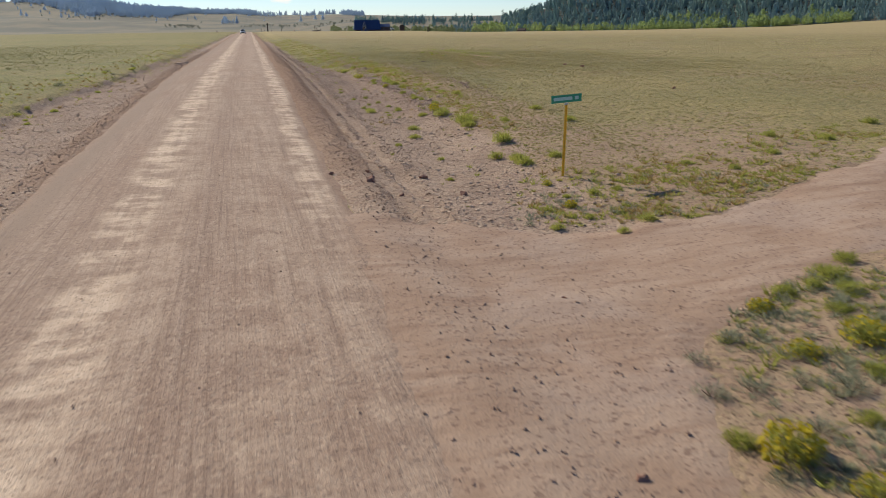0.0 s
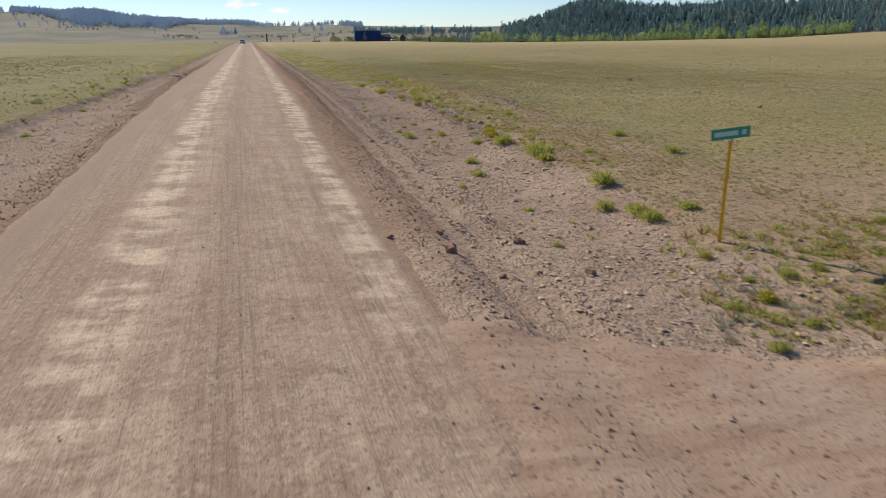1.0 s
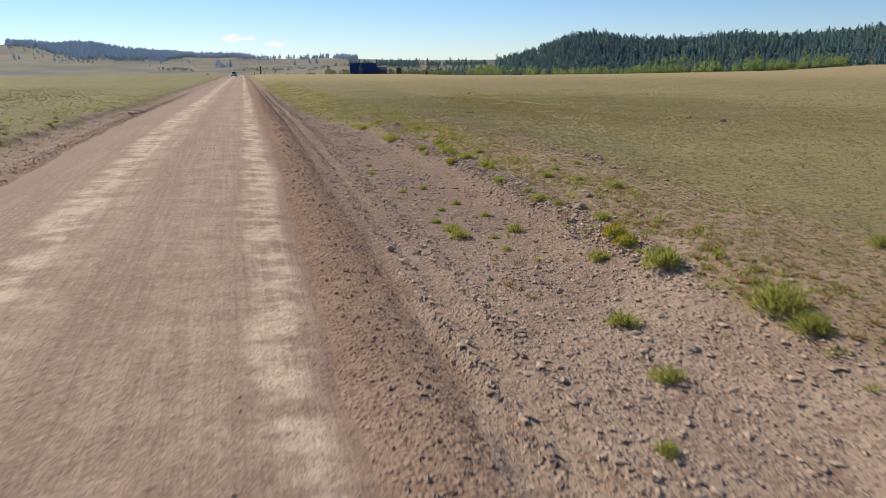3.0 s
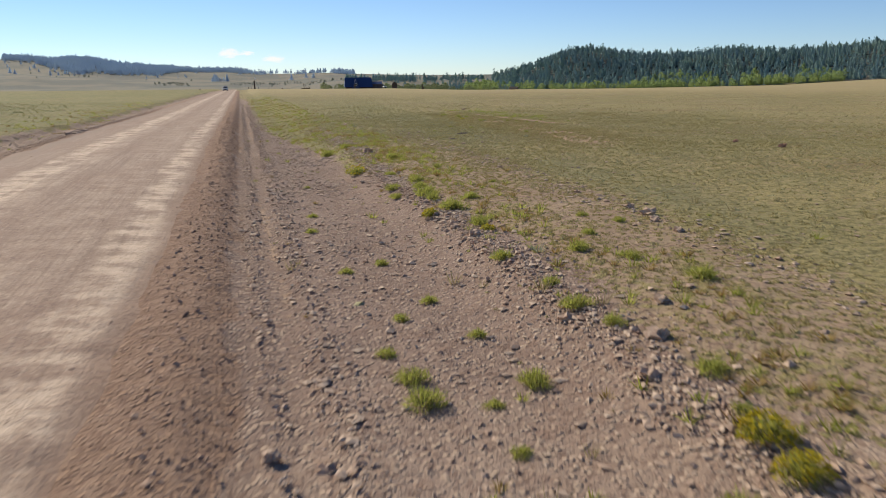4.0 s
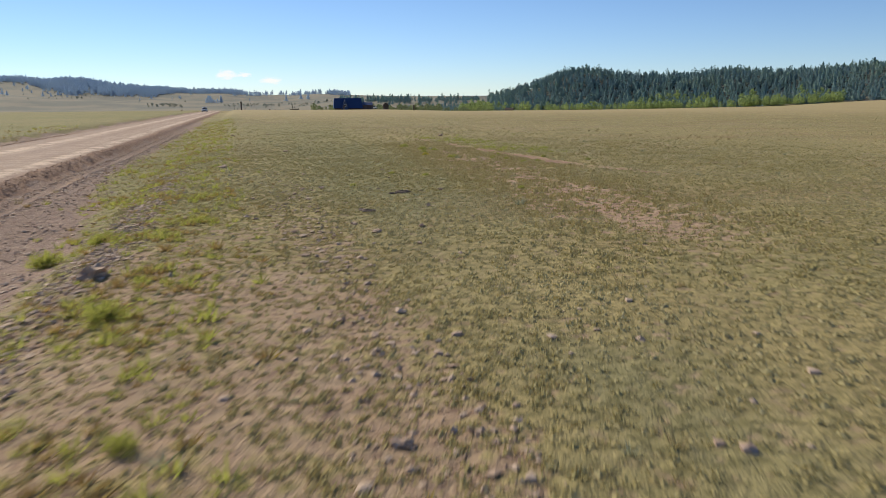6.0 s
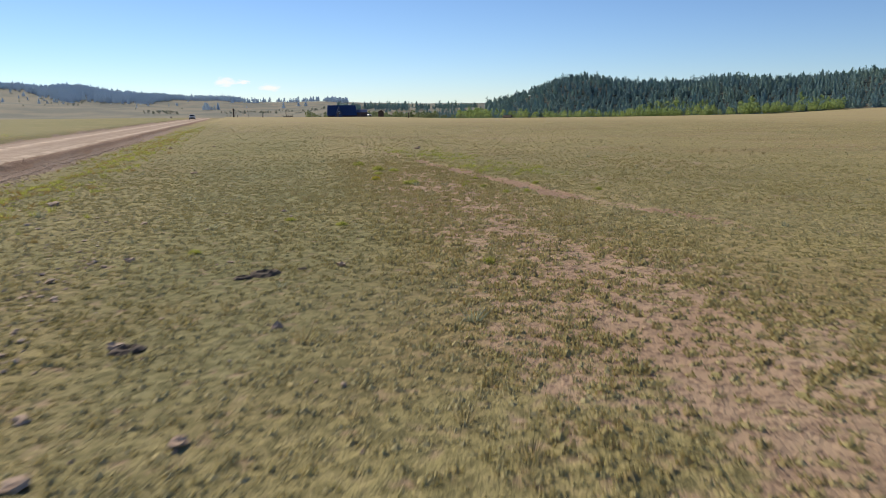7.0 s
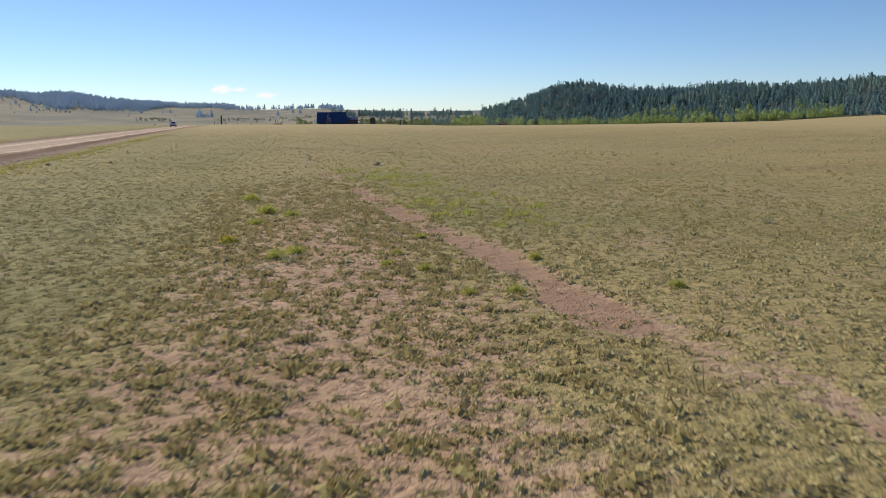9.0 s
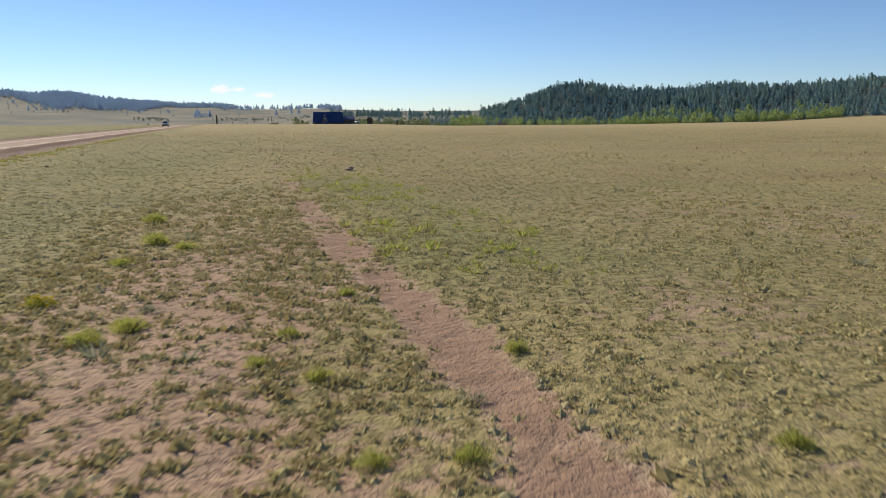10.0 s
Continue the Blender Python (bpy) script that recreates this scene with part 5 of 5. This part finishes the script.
def build_woods():
    rng = np.random.default_rng(33)
    spruces = [conifer_shape(rng, 4, 4) for _ in range(4)]
    pines = [pine_shape(rng, 16) for _ in range(2)]
    aspens = [leafy_shape(rng) for _ in range(4)]
    willows = [leafy_shape(rng, 60, 0.05, 0.55, 0.16) for _ in range(3)]
    wood("conifer_forest", rng, spruces + pines, MAT_HAZED_CONIFER, "dense dark pine forest covering a low hill",
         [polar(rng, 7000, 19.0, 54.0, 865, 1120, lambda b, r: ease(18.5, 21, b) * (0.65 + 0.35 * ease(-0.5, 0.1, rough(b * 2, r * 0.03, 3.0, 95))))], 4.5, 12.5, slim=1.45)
    wood("conifer_row", rng, spruces + pines, MAT_HAZED_CONIFER, "scattered dark conifers along the far edge of the plain",
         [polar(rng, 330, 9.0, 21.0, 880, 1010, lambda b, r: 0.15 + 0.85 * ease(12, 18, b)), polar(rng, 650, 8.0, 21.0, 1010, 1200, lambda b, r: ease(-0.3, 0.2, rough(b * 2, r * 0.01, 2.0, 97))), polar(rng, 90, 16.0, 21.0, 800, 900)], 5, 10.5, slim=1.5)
    wood("far_hill_forest", rng, [conifer_shape(rng, 3, 4) for _ in range(5)], MAT_HAZE_SPRUCE, "distant conifer woods along low hills",
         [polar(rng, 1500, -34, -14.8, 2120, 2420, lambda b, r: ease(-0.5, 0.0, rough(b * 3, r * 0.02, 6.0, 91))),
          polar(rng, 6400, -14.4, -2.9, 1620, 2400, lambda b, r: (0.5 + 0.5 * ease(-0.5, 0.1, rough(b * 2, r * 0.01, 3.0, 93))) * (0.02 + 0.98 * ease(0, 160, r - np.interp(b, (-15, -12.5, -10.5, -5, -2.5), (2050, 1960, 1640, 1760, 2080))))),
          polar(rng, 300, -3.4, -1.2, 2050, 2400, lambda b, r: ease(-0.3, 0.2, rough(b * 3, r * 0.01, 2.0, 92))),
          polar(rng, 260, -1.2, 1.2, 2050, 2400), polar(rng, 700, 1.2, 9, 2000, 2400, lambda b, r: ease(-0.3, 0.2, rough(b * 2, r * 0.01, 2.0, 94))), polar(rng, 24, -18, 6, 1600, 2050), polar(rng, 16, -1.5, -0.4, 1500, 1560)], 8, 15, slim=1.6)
    wood("aspen_grove", rng, aspens, MAT_ASPEN, "bright green aspens along the foot of the forest",
         [polar(rng, 600, 25, 44, 835, 885, lambda b, r: 0.3 + 0.7 * ease(-0.2, 0.2, rough(b, r * 0, 2.5, 98))), polar(rng, 300, 30, 44, 885, 940, lambda b, r: ease(-0.3, 0.2, rough(b, r * 0, 2.0, 99))), polar(rng, 90, 17, 19.5, 700, 800), polar(rng, 70, 19, 25, 835, 870)], 5, 11, slim=1.1)
    wood("far_scrub", rng, willows, MAT_SCRUB, "grey-green scrub in hollows of the far hills",
         [polar(rng, 60, -5.6, -3.2, 1280, 1400), polar(rng, 70, -0.5, 5.0, 1300, 1450), polar(rng, 40, -12, -9, 1600, 1800), polar(rng, 40, 5.0, 9, 1100, 1300), polar(rng, 16, -14, 6, 1200, 1900)], 1.4, 3.4, "scrub")
    wood("willow_thicket", rng, willows, MAT_WILLOW, "green willow thicket behind the house",
         [polar(rng, 170, 5.5, 15.5, 430, 560, lambda b, r: ease(5, 7, b)), polar(rng, 60, 12, 20, 560, 700)], 1.8, 4.0, "bushes")


build_woods()


# ---- the house and its yard ----
def at_bearing(b, r):
    a = radians(b)
    x, y = VANTAGE[0] + r * math.sin(a), VANTAGE[1] + r * math.cos(a)
    return x, y, float(terrain(x, y))


def build_house():
    x, y, z = at_bearing(7.95, 345)
    house = tagged(new("house"), "dark navy metal-roofed house with a timber gable porch", "house")
    house.matrix_basis = pose(x, y, z, 0, 0, -6)
    part("wall", box(bmesh.new(), (12.4, 7.0, 2.2), (0, 0, 0.9), bevel=0.03), MAT_LOG, house, "reddish stained log wall")
    bm = bmesh.new()  # steep roof, slightly drawn in at its ridge, eaves near the ground
    solid(bm, [(-6.9, -4.6, 0.7), (6.7, -4.6, 0.7), (6.7, 4.6, 0.7), (-6.9, 4.6, 0.7), (-6.5, -1.1, 5.3), (6.3, -1.1, 5.3), (6.3, 1.1, 5.3), (-6.5, 1.1, 5.3)],
          [(0, 1, 5, 4), (2, 3, 7, 6), (4, 5, 6, 7), (1, 2, 6, 5), (3, 0, 4, 7), (0, 3, 2, 1)])
    roof = part("roof", bm, MAT_NAVY, house, "dark navy standing-seam metal roof")
    rise = math.degrees(math.atan2(4.6, 3.5))
    for k in range(16):
        sx = -6.45 + k * 0.85
        part("seam", box(bmesh.new(), (0.06, 5.7, 0.06), (sx, -2.85, 3.02), (rise, 0, 0)), MAT_NAVY, roof)
    bm = bmesh.new()
    solid(bm, [(-3.2, -5.0, 0), (0.2, -5.0, 0), (-1.5, -5.0, 4.4), (-3.2, -2.0, 0), (0.2, -2.0, 0), (-1.5, -2.0, 4.4)], [(0, 1, 2), (3, 5, 4), (0, 2, 5, 3), (1, 4, 5, 2), (0, 3, 4, 1)])
    part("gable", bm, MAT_NAVY, house, "dark navy gable front")
    for side in (-1, 1):
        part("gable_roof", box(bmesh.new(), (0.18, 3.6, 4.9), (-1.5 + side * 0.92, -3.4, 2.25), (0, -side * 21.2, 0)), MAT_NAVY, house, "navy gable roof slope")
    win = part("window", box(bmesh.new(), (1.0, 0.12, 1.1), (-1.5, -5.02, 2.0), bevel=0.02), MAT_WHITE, house, "pale window frame")
    part("pane", box(bmesh.new(), (0.8, 0.05, 0.9), (-1.5, -5.08, 2.0)), MAT_GLASS, win)
    part("door", box(bmesh.new(), (0.95, 0.10, 2.05), (-0.55 - 1.6, -5.03, 1.03), bevel=0.02), MAT_TIMBER, house, "plain timber door")
    part("chimney", tube(bmesh.new(), (2.6, 0.2, 4.8), (2.6, 0.2, 6.3), 0.16, 0.16, 10), MAT_STEEL, house, "steel flue")
    annex = tagged(new("garage"), "low timber outbuilding with a navy metal roof", "garage")
    ax, ay, az = at_bearing(9.3, 345)
    annex.matrix_basis = pose(ax + 0.4, ay, az, 0, 0, -6)
    part("wall", box(bmesh.new(), (6.2, 5.0, 2.3), (0, 0, 0.95), bevel=0.03), MAT_TIMBER, annex, "weathered timber wall")
    bm = bmesh.new()
    solid(bm, [(-3.1, -2.9, 2.0), (3.1, -2.9, 2.0), (3.1, 2.9, 2.0), (-3.1, 2.9, 2.0), (-3.0, -0.2, 3.3), (3.0, -0.2, 3.3), (3.0, 0.2, 3.3), (-3.0, 0.2, 3.3)],
          [(0, 1, 5, 4), (2, 3, 7, 6), (4, 5, 6, 7), (1, 2, 6, 5), (3, 0, 4, 7), (0, 3, 2, 1)])
    part("roof", bm, MAT_NAVY, annex, "navy metal roof")
    for k in (-1.45, 1.2):
        part("door", box(bmesh.new(), (2.1, 0.1, 1.9), (k, -2.53, 0.95), bevel=0.02), MAT_LOG, annex, "brown garage door")
    # old barn standing under the far edge of the forest
    bx, by, bz = at_bearing(20.85, 800)
    barn = tagged(new("barn"), "old dark timber barn with a low gabled roof", "barn")
    barn.matrix_basis = pose(bx, by, bz, 0, 0, -35)
    part("wall", box(bmesh.new(), (8.4, 5.4, 3.4), (0, 0, 1.4), bevel=0.03), MAT_TIMBER, barn, "weathered dark board wall")
    part("roof", solid(bmesh.new(), [(-4.6, -3.1, 2.9), (4.6, -3.1, 2.9), (4.6, 3.1, 2.9), (-4.6, 3.1, 2.9), (-4.6, 0, 5.0), (4.6, 0, 5.0)], [(0, 1, 5, 4), (2, 3, 4, 5), (1, 2, 5), (3, 0, 4), (0, 3, 2, 1)]), MAT_OLD_WOOD, barn, "dark sagging roof")
    part("door", box(bmesh.new(), (2.2, 0.1, 2.4), (0.5, -2.74, 1.2), bevel=0.02), MAT_OLD_WOOD, barn, "dark plank door")
    # shed with an arched roof
    sx, sy, sz = at_bearing(11.0, 375)
    shed = tagged(new("shed"), "small brown shed with an arched top", "shed")
    shed.matrix_basis = pose(sx, sy, sz, 0, 0, -10)
    part("body", box(bmesh.new(), (2.7, 2.8, 2.4), (0, 0, 1.1), bevel=0.03), MAT_LOG, shed, "brown board wall")
    bm = bmesh.new()
    bmesh.ops.create_cone(bm, cap_ends=True, segments=20, radius1=1.45, radius2=1.45, depth=3.0, matrix=pose(0, 0, 2.1, 90, 0, 0) @ Matrix.Diagonal((1, 0.85, 1, 1)))
    part("roof", bm, MAT_OLD_WOOD, shed, "dark arched roof")
    part("door", box(bmesh.new(), (0.9, 0.08, 1.9), (0, -1.43, 0.95), bevel=0.02), MAT_OLD_WOOD, shed, "dark plank door")


def build_vehicle(name, x, y, z, heading, label, paint):
    car = tagged(new(name), label, "car")
    car.matrix_basis = pose(x, y, z, 0, 0, heading)
    bm = box(bmesh.new(), (1.86, 4.6, 0.72), (0, 0, 0.72), bevel=0.12)
    body = part("body", bm, paint, car, smooth=False)
    bm = bmesh.new()
    solid(bm, [(-0.84, -1.0, 1.05), (0.84, -1.0, 1.05), (0.84, 2.1, 1.05), (-0.84, 2.1, 1.05), (-0.66, -0.35, 1.72), (0.66, -0.35, 1.72), (0.66, 1.75, 1.72), (-0.66, 1.75, 1.72)],
          [(0, 1, 5, 4), (2, 3, 7, 6), (4, 5, 6, 7), (1, 2, 6, 5), (3, 0, 4, 7), (0, 3, 2, 1)])
    bmesh.ops.bevel(bm, geom=list(bm.edges), offset=0.06, segments=1, affect="EDGES")
    cabin = part("cabin", bm, paint, car)
    part("windscreen", solid(bmesh.new(), [(-0.74, -0.99, 1.10), (0.74, -0.99, 1.10), (0.60, -0.44, 1.66), (-0.60, -0.44, 1.66), (-0.74, -0.93, 1.10), (0.74, -0.93, 1.10), (0.60, -0.38, 1.66), (-0.60, -0.38, 1.66)],
         [(0, 1, 2, 3), (4, 7, 6, 5), (0, 4, 5, 1), (1, 5, 6, 2), (2, 6, 7, 3), (3, 7, 4, 0)]), MAT_GLASS, cabin, "dark windscreen")
    for side in (-1, 1):
        part("side_window", box(bmesh.new(), (0.03, 2.0, 0.42), (side * 0.775, 0.65, 1.38), (0, -side * 15, 0)), MAT_GLASS, cabin, "dark side window")
        part("headlight", box(bmesh.new(), (0.38, 0.06, 0.18), (side * 0.66, -2.29, 0.80), bevel=0.02), MAT_LAMP, body, "clear headlight")
        part("wing_mirror", box(bmesh.new(), (0.2, 0.1, 0.14), (side * 1.0, -0.75, 1.12), bevel=0.02), MAT_RUBBER, body, "black wing mirror")
        for end in (-1.42, 1.42):
            wheel = part("wheel", tube(bmesh.new(), (side * 0.70, end, 0.36), (side * 0.95, end, 0.36), 0.36, 0.36, 18), MAT_RUBBER, car, "black tyre")
            part("rim", tube(bmesh.new(), (side * 0.93, end, 0.36), (side * 0.965, end, 0.36), 0.22, 0.20, 12), MAT_STEEL, wheel, "steel rim")
    part("grille", box(bmesh.new(), (1.0, 0.05, 0.26), (0, -2.30, 0.66), bevel=0.02), MAT_RUBBER, body, "dark grille")
    part("bumper", box(bmesh.new(), (1.8, 0.16, 0.2), (0, -2.28, 0.42), bevel=0.04), MAT_RUBBER, body, "dark bumper")


def build_yard():
    x, y, z = at_bearing(9.95, 350)
    build_vehicle("parked_car", x, y, z, 20, "white car parked beside the outbuilding", MAT_WHITE)
    y = 312.0
    x = float(road_edge(y)) - 3.9
    build_vehicle("car", x, y, float(terrain(x, y)) + 0.06, 1, "white car on the dirt road", MAT_WHITE)

    def post(name, place, tall, thick, label, material=MAT_OLD_WOOD, lean=0.0):
        ob = tagged(new(name), label, "post", "posts on the plain")
        ob.matrix_basis = pose(*place, 0, lean, 0)
        part("shaft", tube(bmesh.new(), (0, 0, -0.4), (0, 0, tall), thick, thick * 0.8, 9), material, ob)
        return ob

    big = post("utility_pole", (18.6, 460, float(terrain(18.6, 460))), 4.6, 0.40, "short dark timber pole standing on the plain")
    part("crosspiece", box(bmesh.new(), (1.1, 0.14, 0.16), (0, -0.3, 4.2), bevel=0.01), MAT_OLD_WOOD, big)
    for dx, tall in ((-3.4, 1.3), (-1.9, 1.0), (7.6, 1.5), (1.9, 1.1)):
        post("fence_post", (18.6 + dx, 459, float(terrain(18.6 + dx, 459))), tall, 0.13, "short weathered timber fence post")
    px, py, pz = at_bearing(13.05, 300)
    post("gate_post", (px, py, pz), 2.1, 0.32, "thick dark timber gate post")
    for b, tall in ((11.6, 1.0), (12.95, 1.0), (13.9, 1.2), (13.3, 0.9)):
        post("fence_post", at_bearing(b, 352), tall, 0.12, "short weathered timber fence post")
    # rail on short posts
    rx, ry, rz = at_bearing(12.2, 352)
    rail = tagged(new("hitching_rail"), "low weathered timber rail on short posts", "rail")
    rail.matrix_basis = pose(rx, ry, rz, 0, 0, -10)
    part("rail", tube(bmesh.new(), (-2.9, 0, 0.95), (2.9, 0, 0.95), 0.1, 0.09, 7), MAT_OLD_WOOD, rail)
    for k in (-2.6, 0, 2.6):
        part("post", tube(bmesh.new(), (k, 0, -0.3), (k, 0, 0.95), 0.1, 0.1, 7), MAT_OLD_WOOD, rail)
    # fallen dead tree
    dx, dy = 47.5, 470.0
    dead = tagged(new("dead_tree"), "bleached dead tree lying with its limbs upright", "dead tree")
    dead.matrix_basis = pose(dx, dy, float(terrain(dx, dy)), 0, 0, 12)
    part("trunk", tube(bmesh.new(), (-2.6, 0, 0.3), (2.4, 0.3, 0.45), 0.34, 0.2, 8), MAT_OLD_WOOD, dead)
    for a, b, r in (((-1.0, 0, 0.3), (-1.5, 0, 3.4), 0.2), ((0.4, 0.1, 0.4), (-0.3, 0.2, 2.4), 0.15), ((1.8, 0.2, 0.4), (2.6, 0, 2.0), 0.15), ((-2.2, 0, 0.3), (-3.2, 0, 1.2), 0.13), ((1.0, 0.2, 0.4), (1.2, -0.6, 1.5), 0.12)):
        part("limb", tube(bmesh.new(), a, b, r, r * 0.4, 6), MAT_OLD_WOOD, dead)
    # boulders and clumps lying out on the plain
    rng = np.random.default_rng(3)
    meshes = [mesh_of("boulder", *stone_shape(rng, 2), MAT_ROCK) for _ in range(3)]
    for b, r, size in ((2.1, 395, 1.5), (2.55, 400, 1.0), (5.3, 405, 0.9), (5.9, 408, 1.2), (-4.6, 330, 1.0), (9.6, 430, 1.0)):
        ob = tagged(new("boulder", meshes[int(rng.integers(3))]), "dark boulder lying out on the dry plain", "boulder", "boulders on the plain")
        bx, by, bz = at_bearing(b, r)
        ob.matrix_basis = pose(bx, by, bz + size * 0.15, 0, 0, rng.uniform(0, 360)) @ Matrix.Diagonal((size, size, size, 1))


def build_burrows():
    rng = np.random.default_rng(8)
    for x, y, wide in ((13.05, 54.6, 0.16), (12.78, 54.45, 0.09), (11.8, 52.0, 0.11), (13.5, 54.75, 0.05)):
        rings, sides = ((1.0, -0.02), (0.75, 0.10), (0.52, 0.15), (0.34, 0.05), (0.16, -0.03)), 14
        verts, faces = [], []
        for k, (r, h) in enumerate(rings):
            for j in range(sides):
                a = 6.283 * j / sides
                q = r * wide * (1 + rng.uniform(-0.16, 0.16))
                verts.append((q * math.cos(a) * 1.35, q * math.sin(a), 1.7 * h * wide * rng.uniform(0.7, 1.3)))
        for k in range(len(rings) - 1):
            faces += [(k * sides + j, k * sides + (j + 1) % sides, (k + 1) * sides + (j + 1) % sides, (k + 1) * sides + j) for j in range(sides)]
        verts.append((0, 0, -0.08 * wide))
        last = (len(rings) - 1) * sides
        bm = bmesh.new()
        solid(bm, verts, faces + [(last + j, last + (j + 1) % sides, len(verts) - 1) for j in range(sides)])
        me = bpy.data.meshes.new("burrow_mound")
        bm.to_mesh(me)
        bm.free()
        me.materials.append(MAT_DARK_EARTH)
        ob = tagged(new("burrow_mound", me), "small mound of dark earth round a burrow in the grass", "mound", "burrows in the pasture")
        ob.matrix_basis = pose(x, y, float(land(x, y)) + 0.01, 0, 0, 25)


build_burrows()
build_house()
build_yard()
